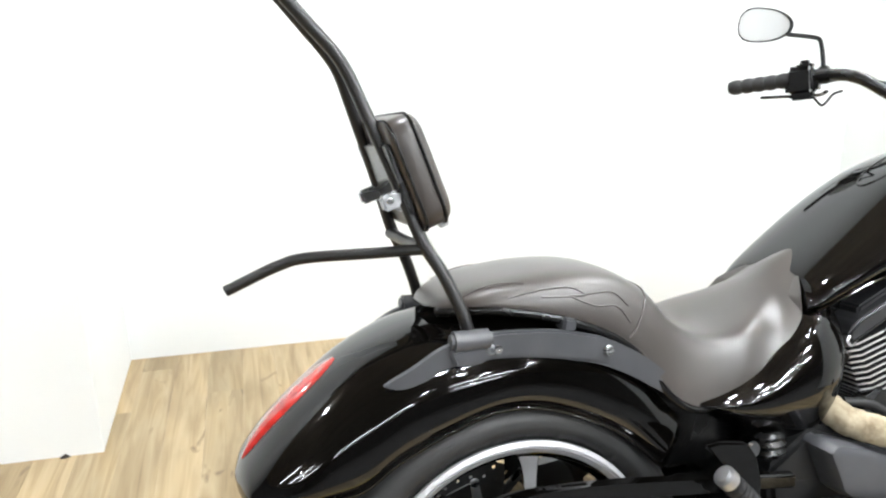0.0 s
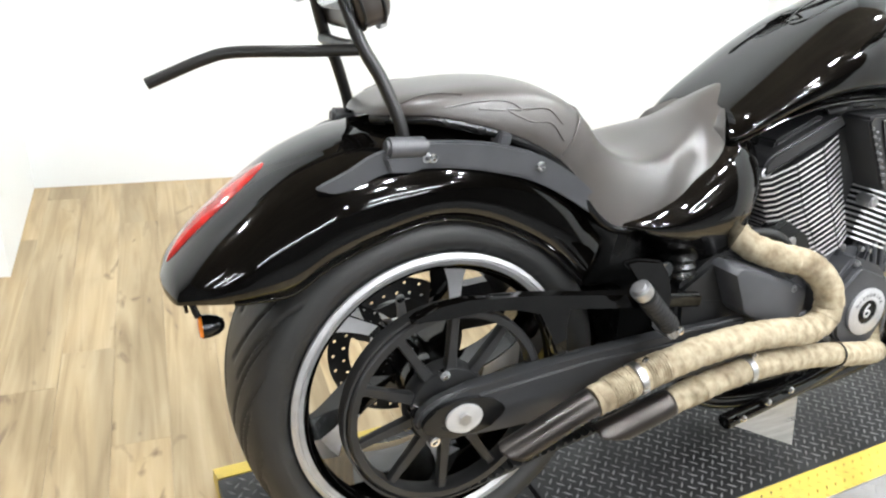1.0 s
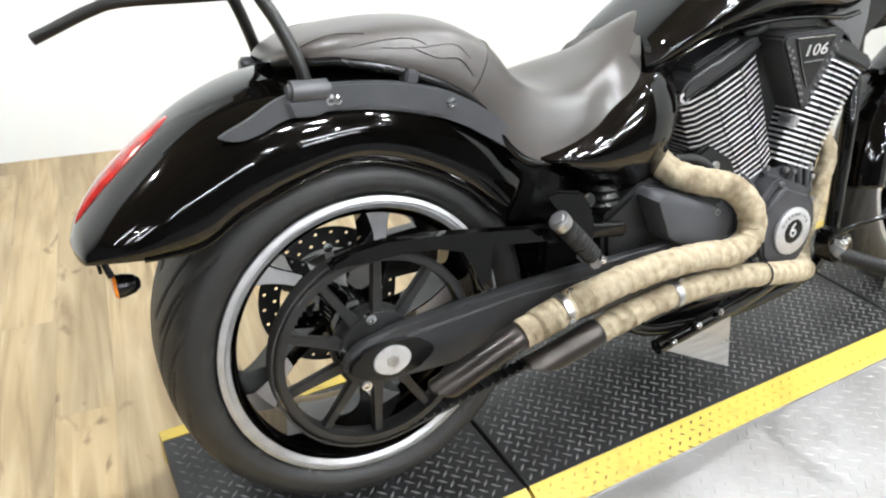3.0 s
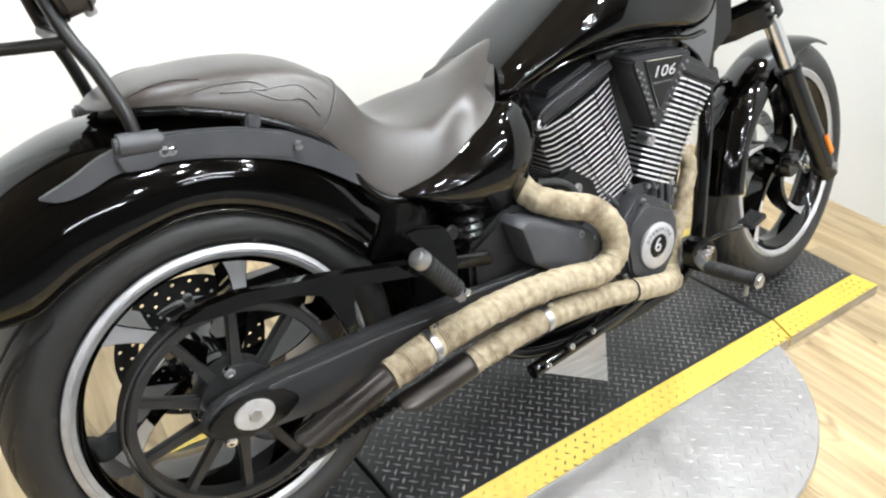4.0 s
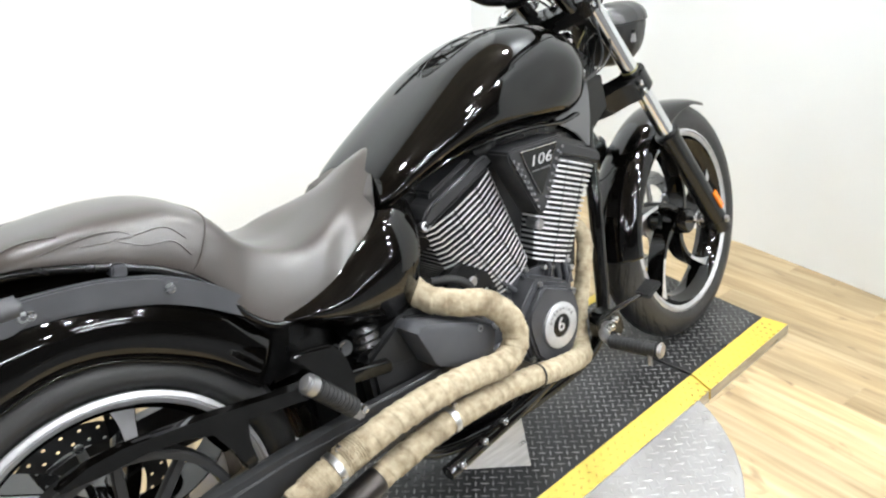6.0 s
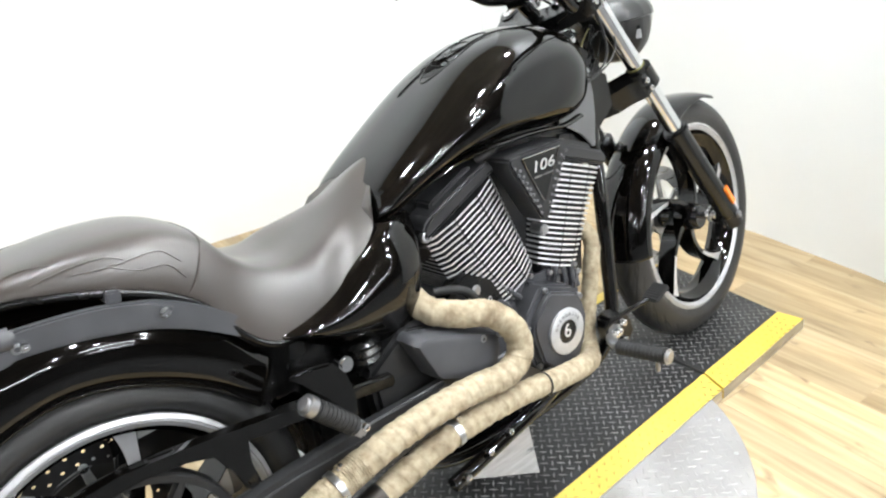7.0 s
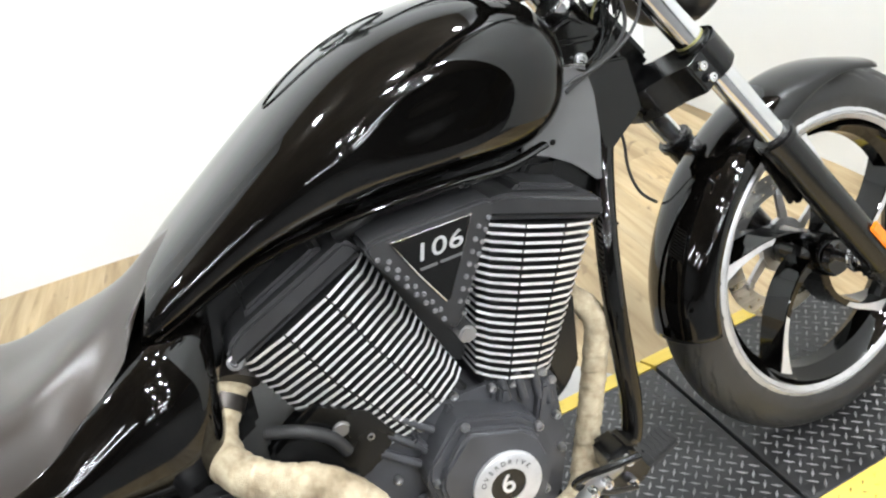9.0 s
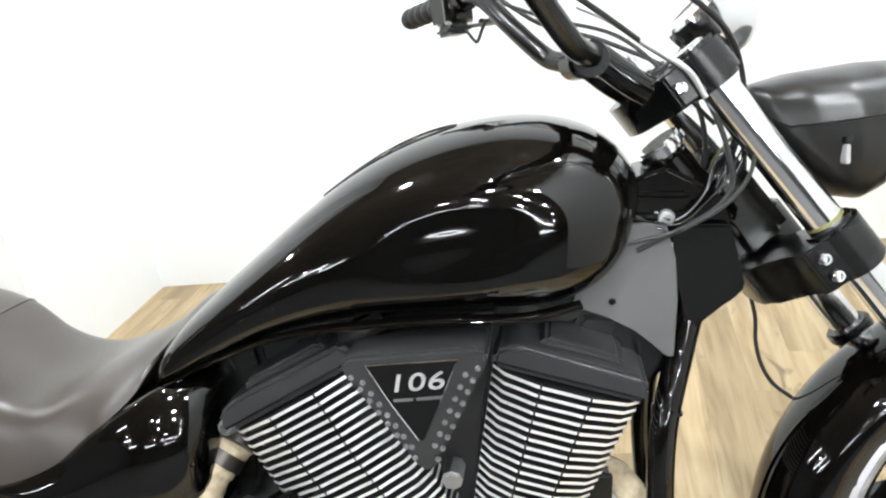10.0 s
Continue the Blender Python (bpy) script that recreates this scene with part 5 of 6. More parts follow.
    part("inner_guard", prism([(0.22, 0.66), (0.29, 0.62), (0.35, 0.57), (0.33, 0.50), (0.28, 0.47), (0.25, 0.52)], -0.12, 0.12, 0.008, 2), BLACK, bike, "black inner mudguard panel")
    for s in (-1, 1):
        part("subframe_rail", prism([(0.27, 0.45), (0.28, 0.475), (0.60, 0.43), (0.62, 0.395)], s * 0.125, s * 0.150, 0.006, 2), GLOSS, bike, "gloss black lower frame rail")
    bm = lathe([(0.0, 0.0), (0.036, 0.0), (0.040, 0.008), (0.034, 0.014), (0.040, 0.022), (0.034, 0.030), (0.040, 0.038), (0.030, 0.046), (0.0, 0.046)], (0, 0), 28)
    part("rubber_bellows", bm, BLACK, bike, "ribbed black rubber bellows", at=Matrix.Translation((0.472, -0.128, 0.478)) @ Matrix.Rotation(radians(90), 4, "X"))
    part("rail_nut", rod((0.414, -0.150, 0.506), (0.414, -0.176, 0.510), 0.014, seg=20, bevel=0.004), CHROME, bike, "bright chrome cap nut")
    part("rail_sticker", prism([(0.52, 0.437), (0.545, 0.434), (0.544, 0.422), (0.519, 0.425)], -0.1512, -0.1500, 0), LIGHTGREY, bike, "small grey sticker")
    # plate and bar below the pipes
    bar = part("pipe_bracket", tube([(0.545, -0.232, 0.200), (0.65, -0.228, 0.215), (0.80, -0.215, 0.232), (0.93, -0.19, 0.245)], 0.015, 6, 14), GLOSS, bike, "black exhaust bracket bar")
    for p in ((0.568, -0.246, 0.212), (0.635, -0.240, 0.228), (0.70, -0.232, 0.236)):
        bolt(bar, p, 0.0075, 0.012, (0, -1, 0.3), CHROME)
    part("skid_plate", prism([(0.590, 0.160), (0.800, 0.176), (0.812, 0.046)], -0.182, -0.178, 0.001, 1), STEEL, bike, "thin steel triangular plate below the frame")
    part("underside_pan", prism([(0.62, 0.19), (0.66, 0.155), (0.95, 0.16), (1.05, 0.2)], -0.12, 0.12, 0.006), BLACK, bike)


frame_tubes()


def foot_controls():
    # folded passenger peg
    hanger = part("peg_hanger", prism([(0.288, 0.553), (0.320, 0.555), (0.370, 0.545), (0.392, 0.515), (0.402, 0.470), (0.398, 0.425), (0.372, 0.415), (0.352, 0.455), (0.335, 0.508)], -0.210, -0.196, 0.0045), GLOSS, bike, "glossy black passenger peg hanger")
    peg = part("passenger_peg", rod((0.300, -0.258, 0.512), (0.362, -0.256, 0.444), 0.0165, seg=24, bevel=0.003), SOFT, hanger, "folded rubber passenger peg")
    for k in range(9):
        t = (k + 0.8) / 10
        p = Vector((0.300, -0.258, 0.512)).lerp(Vector((0.362, -0.256, 0.444)), t)
        d = Vector((0.062, 0.002, -0.068)).normalized()
        part("peg_rib", rod(p - d * 0.0014, p + d * 0.0014, 0.0178, seg=20), SOFT, hanger)
    part("peg_end", rod((0.282, -0.259, 0.531), (0.301, -0.258, 0.511), 0.0175, seg=24, bevel=0.006), CAST, hanger, "polished peg end cap")
    part("peg_clevis", block((0.026, 0.05, 0.026), (0.372, -0.235, 0.432), 0.005, Matrix.Rotation(radians(45), 4, "Y")), CAST, hanger, "alloy peg clevis")
    bolt(hanger, (0.378, -0.259, 0.436), 0.008, 0.006, mats=CHROME)
    # rider's peg and brake pedal
    mount = part("control_mount", prism([(1.098, 0.300), (1.135, 0.305), (1.165, 0.28), (1.172, 0.245), (1.150, 0.222), (1.115, 0.220), (1.096, 0.25)], -0.190, -0.132, 0.008, 2), BLACK, bike, "black forward control mount")
    a, b = Vector((0.992, -0.285, 0.310)), Vector((1.014, -0.392, 0.308))
    part("rider_peg", rod(a, b, 0.0155, seg=24, bevel=0.003), SOFT, mount, "ribbed rubber rider peg")
    for k in range(12):
        p = a.lerp(b, (k + 0.5) / 12)
        d = (b - a).normalized()
        part("peg_rib", rod(p - d * 0.0013, p + d * 0.0013, 0.0168, seg=20), SOFT, mount)
    part("peg_end", rod(b, b + (b - a).normalized() * 0.010, 0.0172, seg=24, bevel=0.004), CAST, mount, "polished peg end cap")
    part("peg_clevis", tube([(1.110, -0.185, 0.275), (1.060, -0.215, 0.292), (1.010, -0.255, 0.308), (0.992, -0.287, 0.310)], 0.0115, 5, 12), CAST, mount, "alloy peg clevis")
    part("feeler_bolt", rod((1.006, -0.375, 0.296), (1.006, -0.375, 0.272), 0.005, seg=10), CAST, mount)
    arm = tube([(1.105, -0.195, 0.268), (1.050, -0.215, 0.290), (1.018, -0.236, 0.328), (1.030, -0.255, 0.352), (1.062, -0.278, 0.370), (1.105, -0.296, 0.382)], 0.0055, 8, 12)
    pedal = part("brake_pedal", arm, BLACK, mount, "black brake pedal arm")
    tilt = Matrix.Translation((1.118, -0.299, 0.388)) @ Matrix.Rotation(radians(-22), 4, "Y")
    bm = block((0.052, 0.042, 0.010), (0, 0, 0), 0.004)
    part("pedal_pad", bm, SOFT, mount, "ribbed rubber pedal pad", at=tilt)
    for i in range(7):
        part("pad_rib", block((0.0042, 0.038, 0.004), (-0.0216 + 0.0072 * i, 0, 0.0062), 0.001), SOFT, mount, at=tilt)
    for p in ((1.040, -0.236, 0.306), (1.070, -0.222, 0.296), (1.125, -0.190, 0.286), (1.125, -0.190, 0.242)):
        bolt(mount, p, 0.009, 0.012, mats=CHROME)
    part("pedal_linkage", tube([(1.050, -0.220, 0.285), (1.085, -0.215, 0.262), (1.125, -0.205, 0.240)], 0.004, 6, 10), DARKSTEEL, mount)


foot_controls()


# front end, turned a little to the left
def fork_x(z):
    return 1.495 + (0.635 - z) * 0.627


def front_wheel():
    c = FRONT_AXLE
    placed = Matrix.Translation((0.004, 0.010, 0)) @ STEER
    bm = lathe(rim_profile(0.271, 0.046), c, 96, close=True, mat=lambda j: 0 if j < 6 or j in (12, 13) else 1)
    merge(bm, lathe([(0.0, -0.062), (0.030, -0.062), (0.036, -0.055), (0.040, -0.02), (0.040, 0.02), (0.036, 0.055), (0.0, 0.062)], c, 36), 1)
    wheel = part("front_wheel", bm, [ALLOY, GLOSS], bike, "tall five-spoke black alloy wheel with machined lip", at=placed)
    part("tyre", lathe(tyre_profile(0.272, 0.108, 0.347, 2.2), c, 260, close=True, warp=grooves(26, 0.108, 0.005)), RUBBER, wheel, "narrow black tyre with curved tread grooves", sharp=60, at=placed)
    for k in range(5):
        spoke(wheel, c, radians(112 + 72 * k), 0.03, 0.241, 0.022, 0.026, 55, -0.034, -0.022, 0.050, 0.5, at=placed)
    rotor(wheel, c, 0.068, 0.148, 0.108, 26, at=placed)
    return wheel


front_wheel()


def fork():
    leg_low, leg_top = 0.300, 0.622
    for s in (-1, 1):
        y = s * 0.115
        a, b = Vector((fork_x(leg_low), y, leg_low)), Vector((fork_x(leg_top), y, leg_top))
        d = (b - a).normalized()
        bm = rod(a, b, 0.0285, seg=28, bevel=0.006)
        merge(bm, rod(b - d * 0.012, b + d * 0.006, 0.0325, seg=28, bevel=0.004))
        merge(bm, block((0.05, 0.04, 0.06), (FRONT_AXLE[0], y * 0.93, FRONT_AXLE[1]), 0.010))
        leg = part("fork_leg", bm, BLACK, bike, "satin black lower fork leg", at=FORK)
        part("fork_tube", rod(b - d * 0.02, (fork_x(1.005), y, 1.005), 0.0215, seg=32), CHROME, bike, "polished chrome fork tube", at=FORK)
        lens = block((0.020, 0.006, 0.062), (0, 0, 0), 0.0025, Matrix.Rotation(radians(-32.1), 4, "Y"))
        part("reflector", lens, AMBER, leg, "amber side reflector", at=FORK @ Matrix.Translation((fork_x(0.397) + 0.010, s * 0.146, 0.397)))
        bolt(leg, (fork_x(0.335), s * 0.143, 0.332), 0.010, 0.008, (0, s, 0), CAST, at=FORK)
        part("axle_collar", lathe([(0.012, y * 0.62 - 0.006), (0.024, y * 0.62 - 0.006), (0.026, y * 0.62), (0.024, y * 0.62 + 0.006), (0.012, y * 0.62 + 0.006)], FRONT_AXLE, 28, close=True), CHROME, leg, at=FORK)
        part("fender_bracket", block((0.05, 0.012, 0.10), (fork_x(0.56), s * 0.090, 0.545), 0.004, Matrix.Rotation(radians(-33), 4, "Y")), BLACK, leg, at=FORK)
    part("axle", rod((FRONT_AXLE[0], -0.125, FRONT_AXLE[1]), (FRONT_AXLE[0], 0.125, FRONT_AXLE[1]), 0.011, seg=16), CHROME, bike, at=FORK)
    tilt = Matrix.Rotation(radians(-32.1), 4, "Y")
    for zc, deep, hgt, name, back in ((0.998, 0.062, 0.043, "upper_triple_clamp", 0.048), (0.780, 0.066, 0.055, "lower_triple_clamp", 0.060)):
        x = fork_x(zc)
        base = Matrix.Translation((x, 0, zc)) @ tilt
        edge = [(-0.048, 0.140), (-0.062, 0.105), (-back - 0.034, 0.055), (-back - 0.040, 0.0)]
        nose = [(-0.030, 0.0), (-0.022, 0.060), (0.010, 0.100), (0.018, 0.125), (0.004, 0.145)]
        loop = smooth_line([(x, -y) for x, y in edge] + edge[2::-1], 4) + smooth_line(nose[::-1] + [(x, -y) for x, y in nose[1:]], 4)
        bm = prism([(float(p[0]), float(p[1])) for p in loop], -hgt / 2, hgt / 2, 0.006, 3)
        bmesh.ops.transform(bm, matrix=Matrix.Rotation(radians(90), 4, "X"), verts=bm.verts)
        for s in (-1, 1):
            merge(bm, rod((0, s * 0.115, -hgt / 2 - 0.004), (0, s * 0.115, hgt / 2 + 0.004), 0.0335, seg=28, bevel=0.005))
        clamp = part(name, bm, BLACK, bike, "satin black fork clamp", at=FORK @ base)
        if zc < 0.9:
            part("stem_shroud", block((0.074, 0.085, 0.150), (-0.046, 0, 0.092), 0.018, segs=3), BLACK, clamp, "black shroud round the steering stem", at=FORK @ base)
        for s in (-1, 1):
            for dz in ((0.0,) if zc > 0.9 else (0.012, -0.012)):
                bolt(clamp, base @ Vector((-0.040 if zc > 0.9 else -0.034, s * 0.146, dz)), 0.0075, 0.006, (0, s, 0), CHROME, at=FORK)
            bolt(clamp, base @ Vector((0.0, s * 0.115, hgt / 2 + 0.003)), 0.019, 0.006, RAKE, CHROME if zc > 0.9 else BLACK, "fork_cap", at=FORK)
    for s in (-1, 1):
        part("tape_ring", rod((fork_x(0.809), s * 0.115, 0.809), (fork_x(0.812), s * 0.115, 0.812), 0.0225, seg=28), TAPE, bike, "yellow-green tape ring", at=FORK)
    part("steering_stem_nut", rod(FORK @ Vector((1.208, 0, 1.007)), FORK @ Vector((1.194, 0, 1.028)), 0.020, seg=24, bevel=0.004), CHROME, bike, "chrome steering nut")
    part("chrome_collar", rod((1.250, 0, 0.914), (1.241, 0, 0.928), 0.031, seg=28, bevel=0.004), CHROME, bike, "chrome steering bearing collar")


fork()


def front_fender():
    tops, lows = [], []
    cx, cz = FRONT_AXLE
    for a in np.linspace(70, 181, 12):
        r = 0.354 + 0.004 * smoothstep(100, 180, a)
        tops.append((cx + r * math.cos(radians(a)), cz + r * math.sin(radians(a))))
        rl = span(0.338, 0.302, smoothstep(75, 125, a))
        lows.append((cx + rl * math.cos(radians(a)), cz + rl * math.sin(radians(a))))
    rings = fender_shell(tops, lows, 0.074, 2.1, 8, 28, wfun=lambda t: 0.069)
    bm = bmesh.new()
    skin(bm, rings, closed=False, caps=False)
    ob = part("front_fender", bm, GLOSS, bike, "gloss black front mudguard", sharp=60, at=STEER)
    so = ob.modifiers.new("thick", "SOLIDIFY")
    so.thickness, so.offset = 0.0035, 1.0
    for s in (-1, 1):
        part("fender_stay", prism([(1.50, 0.60), (1.56, 0.615), (1.60, 0.54), (1.55, 0.50)], s * 0.076, s * 0.086, 0.003), BLACK, ob, at=STEER)


front_fender()


def headlight():
    top = [(1.335, 0.965), (1.350, 0.979), (1.400, 0.987), (1.470, 0.988), (1.520, 0.984), (1.540, 0.975), (1.548, 0.962)]
    low = [(1.335, 0.950), (1.360, 0.915), (1.390, 0.872), (1.425, 0.836), (1.450, 0.829), (1.470, 0.838), (1.500, 0.876), (1.530, 0.925), (1.548, 0.950)]
    wide = [(1.335, 0.020), (1.360, 0.062), (1.390, 0.090), (1.430, 0.105), (1.470, 0.104), (1.500, 0.092), (1.525, 0.070), (1.540, 0.045), (1.548, 0.018)]

    def at_x(table, x):
        return float(np.interp(x, [p[0] for p in table], [p[1] for p in table]))
    rings, lowers = [], []
    for x in np.linspace(1.336, 1.5475, 44):
        zt, zb, w = at_x(top, x), at_x(low, x), at_x(wide, x)
        zc = min(max(0.930 + 0.02 * (x - 1.385), zb + 0.35 * (zt - zb)), zt - 0.3 * (zt - zb))
        half = []
        for a in np.linspace(90, 0, 11):
            half.append((w * math.cos(radians(a)) ** 0.75, zc + (zt - zc) * math.sin(radians(a)) ** 0.9))
        for a in np.linspace(0, -90, 11):
            half.append(((w - min(0.006, w * 0.3)) * math.cos(radians(a)) ** 0.62, zc - 0.002 + (zc - 0.002 - zb) * math.copysign(abs(math.sin(radians(a))) ** 0.95, math.sin(radians(a)))))
        lx = 1.336 + (x - 1.336) * 1.07
        rings.append([(lx, -y, z) for y, z in half] + [(lx, y, z) for y, z in half[-2:0:-1]])
    bm = bmesh.new()
    skin(bm, rings)
    lamp = part("headlight_shell", bm, SHELL, bike, "satin black headlight shell with a crisp side crease", sharp=28, at=BARS)
    part("shell_slot", prism([(1.420, 0.903), (1.425, 0.903), (1.4235, 0.882), (1.4185, 0.882)], -0.0995, -0.085, 0.001), LIGHTGREY, lamp, "small silver slot", at=BARS)
    part("shell_slot", prism([(1.419, 0.912), (1.428, 0.912), (1.427, 0.905), (1.419, 0.905)], -0.0998, -0.085, 0.001), BLACK, lamp, at=BARS)
    return lamp


headlight()


def handlebar():
    half = [(1.172, 0.0, 1.040), (1.168, 0.050, 1.038), (1.146, 0.100, 1.044), (1.129, 0.128, 1.058), (1.093, 0.178, 1.108), (1.066, 0.230, 1.152), (1.042, 0.280, 1.168), (1.008, 0.348, 1.169), (0.975, 0.410, 1.169), (0.938, 0.480, 1.171)]
    bar = part("handlebar", tube(mirror_y(half)[:0:-1] + half, 0.0135, 8, 16), BLACK, bike, "satin black handlebar", at=BARS)
    for s in (-1, 1):
        a, b = Vector((1.002, s * 0.362, 1.169)), Vector((0.938, s * 0.484, 1.170))
        d = (b - a).normalized()
        turn = d.to_track_quat("X", "Z").to_matrix().to_4x4()
        # rubber grip with five swelling bands
        bm = bmesh.new()
        line = [a.lerp(b, k / 60) for k in range(61)]
        sweep(bm, line, lambda ss, aa: 0.0152 + 0.0036 * abs(math.sin(math.pi * 5 * ss / (b - a).length)) ** 0.7, 20)
        grip = part("grip", bm, SOFT, bar, "black rubber grip with swelling bands", at=BARS)
        part("grip_end", rod(b, b + d * 0.004, 0.0150, seg=20, bevel=0.0015), SOFT, grip, at=BARS)
        # switch housing of two shells, with a clamp ring inboard
        p = Vector((1.016, s * 0.338, 1.162))
        bm = block((0.074, 0.050, 0.072), (0, 0, 0), 0.013, segs=3)
        merge(bm, block((0.036, 0.040, 0.024), (-0.008, 0, 0.036), 0.009, segs=3))
        merge(bm, block((0.052, 0.044, 0.016), (0.002, 0, -0.036), 0.006))
        sw = part("switch_housing", bm, BLACK, bar, "black switch housing", at=BARS @ Matrix.Translation(p) @ turn)
        part("housing_seam", block((0.0025, 0.0515, 0.060), (-0.020, 0, 0.002), 0.001), LIGHTGREY, sw, at=BARS @ Matrix.Translation(p) @ turn)
        part("clamp_ring", rod(p - d * 0.060 + Vector((0, 0, 0.008)), p - d * 0.036 + Vector((0, 0, 0.008)), 0.0215, seg=24, bevel=0.003), BLACK, sw, at=BARS)
        for q in ((0.010, -0.025, 0.018), (0.016, -0.025, -0.020), (-0.006, -0.025, -0.006)):
            bolt(sw, p + turn.to_3x3() @ Vector((q[0], q[1] * s, q[2])), 0.0055, 0.004, turn.to_3x3() @ Vector((0, -s, 0)), CAST if q[0] > 0 else BLACK, name="switch_button", at=BARS)
        part("lever", tube([(1.060, s * 0.310, 1.132), (1.085, s * 0.350, 1.130), (1.060, s * 0.410, 1.136), (1.025, s * 0.470, 1.142)], 0.006, 6, 10, 0.7), BLACK, bar, "black hand lever", at=BARS)
        part("cable_loop", tube([(1.034, s * 0.326, 1.124), (1.044, s * 0.318, 1.106), (1.049, s * 0.313, 1.101), (1.054, s * 0.306, 1.107), (1.063, s * 0.293, 1.124), (1.072, s * 0.275, 1.129)], 0.0028, 6, 8), SOFT, bar, at=BARS)
        # mirror on a bent stem
        part("mirror_stem", tube([(1.041, s * 0.299, 1.168), (1.038, s * 0.297, 1.215), (1.036, s * 0.298, 1.242), (1.036, s * 0.307, 1.257), (1.038, s * 0.350, 1.272), (1.041, s * 0.392, 1.284)], 0.0055, 6, 10), BLACK, bar, at=BARS)
        mm = BARS @ Matrix.Translation((1.044, s * 0.460, 1.322)) @ Matrix.Rotation(radians(90 + s * 10), 4, "Z") @ Matrix.Rotation(radians(-s * 14), 4, "Y")
        shape = [(0.075 * math.copysign(abs(math.cos(a)) ** 0.80, math.cos(a)), (0.042 + s * 0.010 * math.cos(a)) * math.copysign(abs(math.sin(a)) ** 0.85, math.sin(a))) for a in np.linspace(0, 2 * math.pi, 40, endpoint=False)]
        shell = part("mirror_shell", pillow(shape, 0.0, -0.020, 6, 2.0, 0.006), BLACK, bar, "black oval mirror", at=mm)
        part("mirror_glass", prism([(x * 0.93, z * 0.91) for x, z in shape], 0.0055, 0.0085, 0), MIRROR, shell, "mirror glass", at=mm)
        part("riser", tube([(1.225, s * 0.055, 0.990), (1.205, s * 0.055, 1.005), (1.172, s * 0.053, 1.036)], 0.017, 5, 16), GLOSS, bar, "black handlebar riser", at=BARS)
        part("bar_clamp", rod((1.170, s * 0.036, 1.036), (1.160, s * 0.074, 1.036), 0.0205, seg=24, bevel=0.003), BLACK, bar, at=BARS)
    # speedometer
    face = BARS @ Matrix.Translation((1.325, 0.012, 1.066)) @ Matrix.Rotation(radians(-38), 4, "Y") @ Matrix.Rotation(radians(90), 4, "X")
    sp = part("speedometer", lathe([(0.0, -0.050), (0.022, -0.048), (0.040, -0.034), (0.050, -0.010), (0.053, 0.012), (0.054, 0.022), (0.050, 0.026), (0.045, 0.022), (0.0, 0.020)], (0, 0), 40), CHROME, bar, "round chrome speedometer", at=face)
    part("gauge_face", lathe([(0.0, 0.0215), (0.045, 0.0225), (0.045, 0.018), (0.0, 0.018)], (0, 0), 32), CLEAR, bar, "pale gauge face", at=face)
    part("gauge_bracket", tube([(1.235, 0, 0.995), (1.275, 0, 1.015), (1.305, 0.006, 1.045)], 0.012, 5), BLACK, bar, at=BARS)
    # cables
    for pts, r in (([(1.03, 0.315, 1.128), (1.055, 0.283, 1.131), (1.08, 0.22, 1.112), (1.12, 0.14, 1.084), (1.20, 0.09, 1.050), (1.285, 0.05, 0.99), (1.30, 0.02, 0.90), (1.26, 0.01, 0.82)], 0.0042),
                   ([(1.03, 0.31, 1.140), (1.07, 0.20, 1.120), (1.13, 0.12, 1.090), (1.22, 0.05, 1.05), (1.31, 0.0, 0.94)], 0.0036),
                   ([(1.06, -0.34, 1.20), (1.16, -0.24, 1.165), (1.25, -0.12, 1.11), (1.32, -0.04, 1.05), (1.345, 0.0, 0.98), (1.34, 0.0, 0.88)], 0.0045),
                   ([(1.05, -0.33, 1.17), (1.14, -0.20, 1.12), (1.22, -0.10, 1.055), (1.28, -0.06, 1.00), (1.31, -0.065, 0.92), (1.30, -0.07, 0.86), (1.20, -0.075, 0.815)], 0.0040),
                   ([(1.33, -0.05, 0.96), (1.335, -0.075, 0.905), (1.305, -0.085, 0.865), (1.25, -0.085, 0.838), (1.19, -0.085, 0.828)], 0.0032),
                   ([(1.345, 0.07, 0.74), (1.36, 0.07, 0.665), (1.36, 0.07, 0.62), (1.366, 0.07, 0.585), (1.38, 0.07, 0.555), (1.405, 0.07, 0.53)], 0.0036)):
        part("cable", tube(pts, r * 0.78, 8, 8), SOFT, bar, "black control cable")
    part("braided_line", tube([(1.159, -0.10, 1.10), (1.190, -0.10, 1.081), (1.216, -0.10, 1.059), (1.245, -0.10, 1.036), (1.269, -0.098, 1.015), (1.285, -0.092, 0.985)], 0.0032, 6, 10), BADGE, bar, "pale braided brake line")
    wires = random.Random(7)
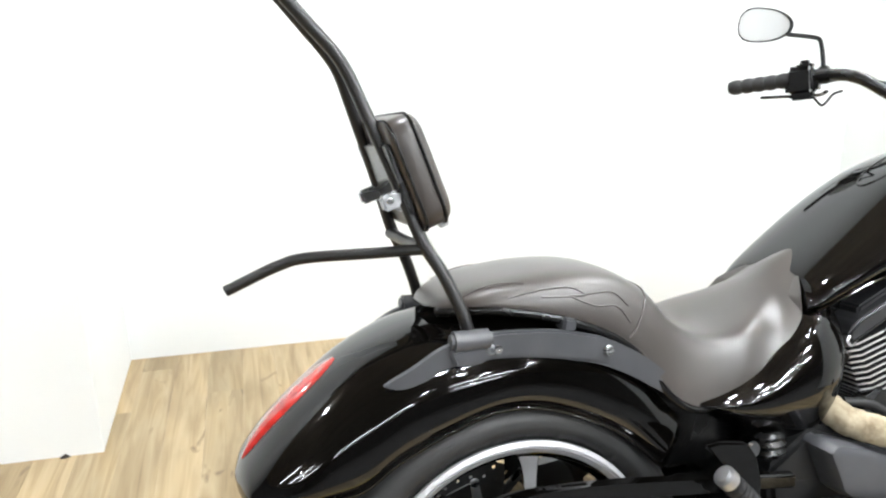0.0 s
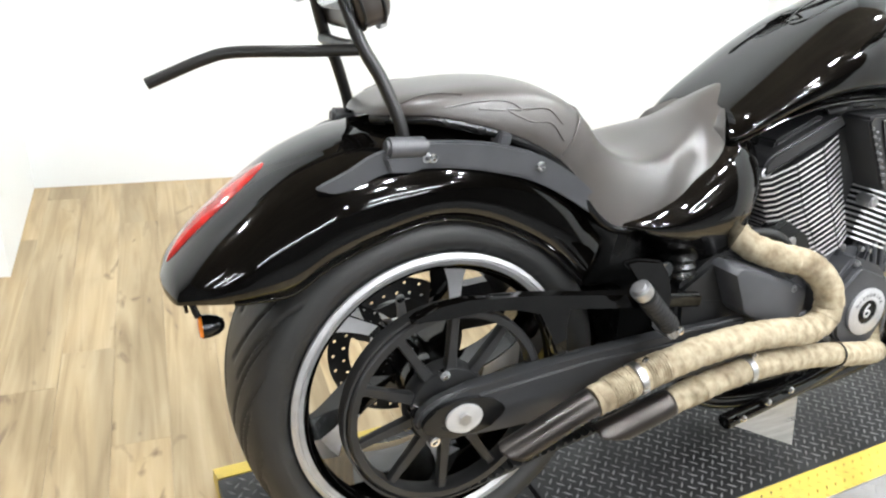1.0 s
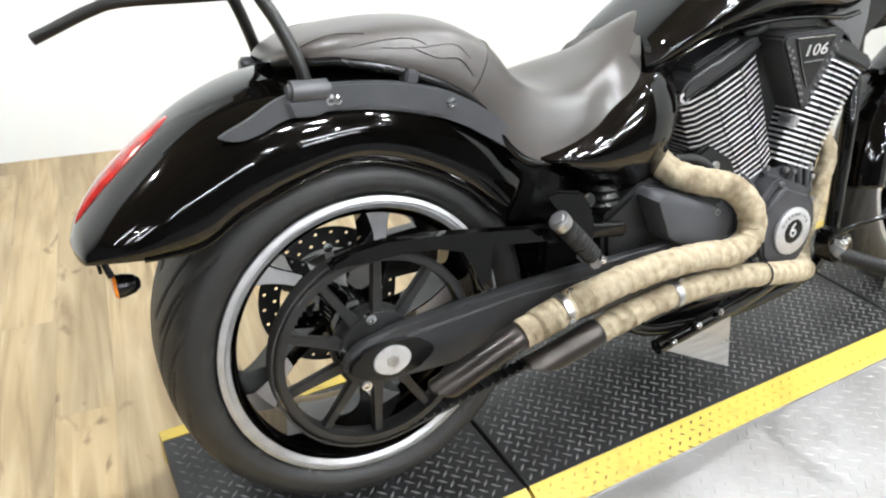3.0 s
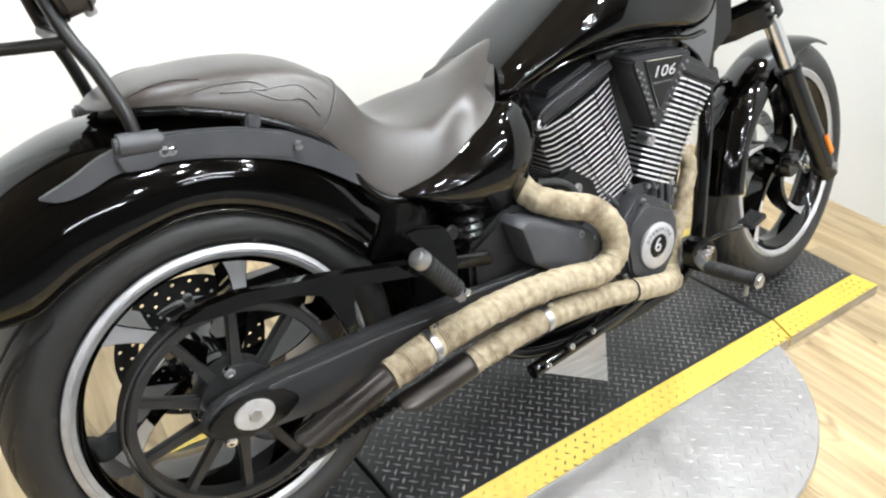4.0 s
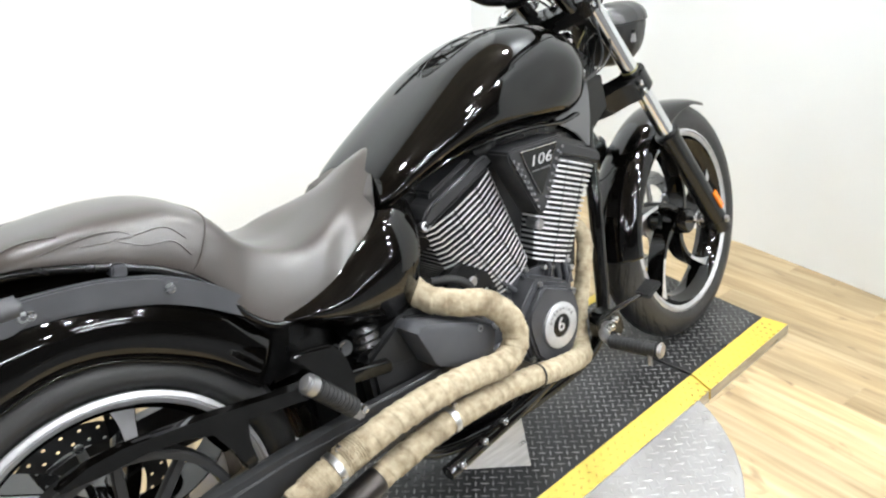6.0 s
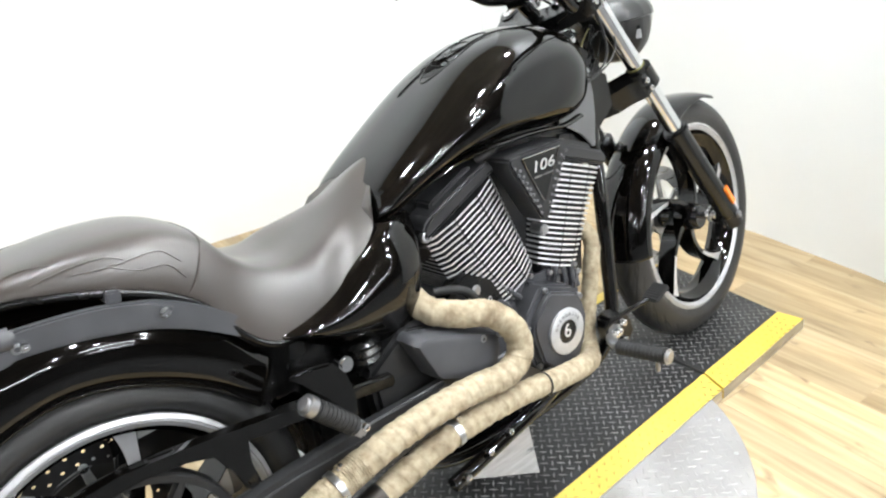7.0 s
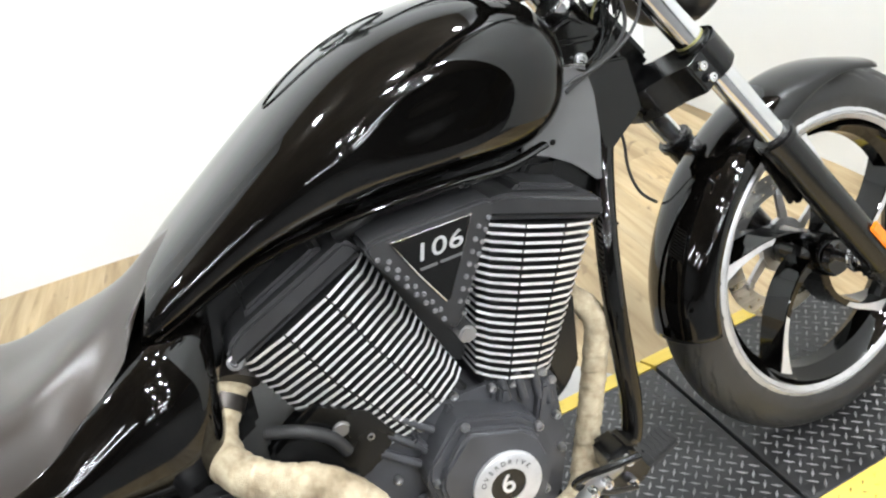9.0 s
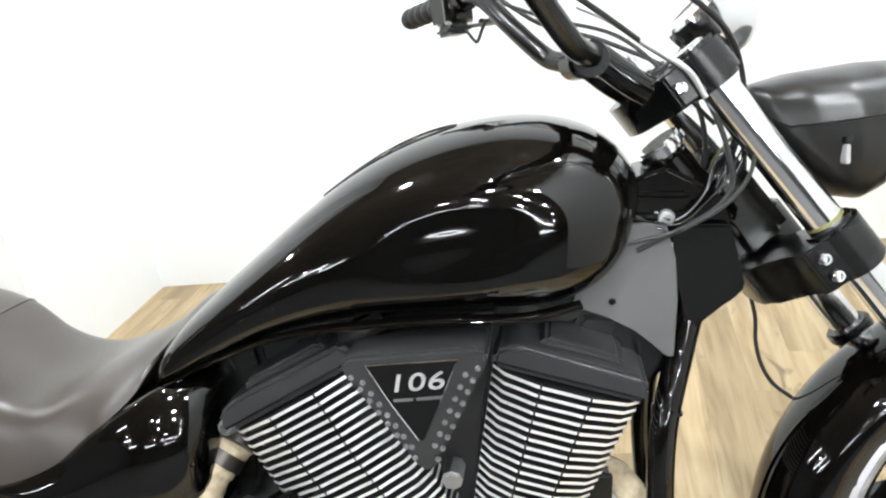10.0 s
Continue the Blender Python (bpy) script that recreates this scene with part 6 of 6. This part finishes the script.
    for k in range(9):
        j = [wires.uniform(-0.012, 0.012) for i in range(8)]
        y = -0.075 + 0.012 * k
        pts = [(1.205 + j[0], y, 0.862 + j[1]), (1.245, y - 0.012, 0.842 + j[2]), (1.285 + j[3], y * 0.8 - 0.010, 0.855 + j[4]), (1.315 + j[5], y * 0.6, 0.895 + j[6]), (1.340, y * 0.5, 0.930 + j[7])]
        part("wire", tube(pts, 0.0014 + 0.0005 * (k % 3), 6, 7), TAPE if k == 7 else BLACK, bar)
    for k, (x, y, z) in enumerate(((1.250, -0.052, 0.812), (1.300, -0.040, 0.835))):
        part("connector", block((0.022, 0.018, 0.014), (x, y, z), 0.003, Matrix.Rotation(radians(25 + 30 * k), 4, "Y")), GLOSS if k % 2 else LIGHTGREY, bar)
    return bar


handlebar()

# ---- floor planks ----
def planks():
    rnd = random.Random(4)
    W, L, G = 0.128, 1.22, 0.0003
    cache = {}

    def plank_mesh(length):
        key = round(length, 3)
        if key not in cache:
            bm = block((W - G, length - G, 0.008), (0, 0, -0.004), 0.0004, segs=1)
            cache[key] = finish("plank", bm, WOOD)
        return cache[key]
    x = -2.3
    while x < 3.1:
        y = -1.1 - rnd.random() * L
        while y < 2.1:
            y0 = max(y, -0.94)
            if y + L > -0.92 and not (x < -1.1 and y0 > 1.6):
                ob = new("plank", plank_mesh(y + L - y0))
                ob.parent = floor
                ob.matrix_basis = ROOM @ pose(x, (y + L + y0) / 2, FLOOR_Z - 0.0002 + rnd.random() * 0.0004)
            y += L
        x += W


planks()


def paint_chip():
    rnd = random.Random(11)
    bm = bmesh.new()
    ring = [bm.verts.new((0.022 * math.cos(a) * rnd.uniform(0.5, 1.2), 0.007 * math.sin(a) * rnd.uniform(0.6, 1.3), 0.0)) for a in np.linspace(0, 2 * math.pi, 11, endpoint=False)]
    tip = bm.verts.new((0.004, 0.002, 0.012))
    for i in range(11):
        bm.faces.new((ring[i], ring[(i + 1) % 11], tip))
    bm.faces.new(ring)
    ob = tagged(new("paint_chip", finish("paint_chip", bm, DARKSTEEL, 20)), "small dark chip of debris on the plank floor", "debris")
    ob.matrix_basis = pose(-0.90, 1.375, FLOOR_Z + 0.0005, 0, 0, -10)
    return ob


paint_chip()
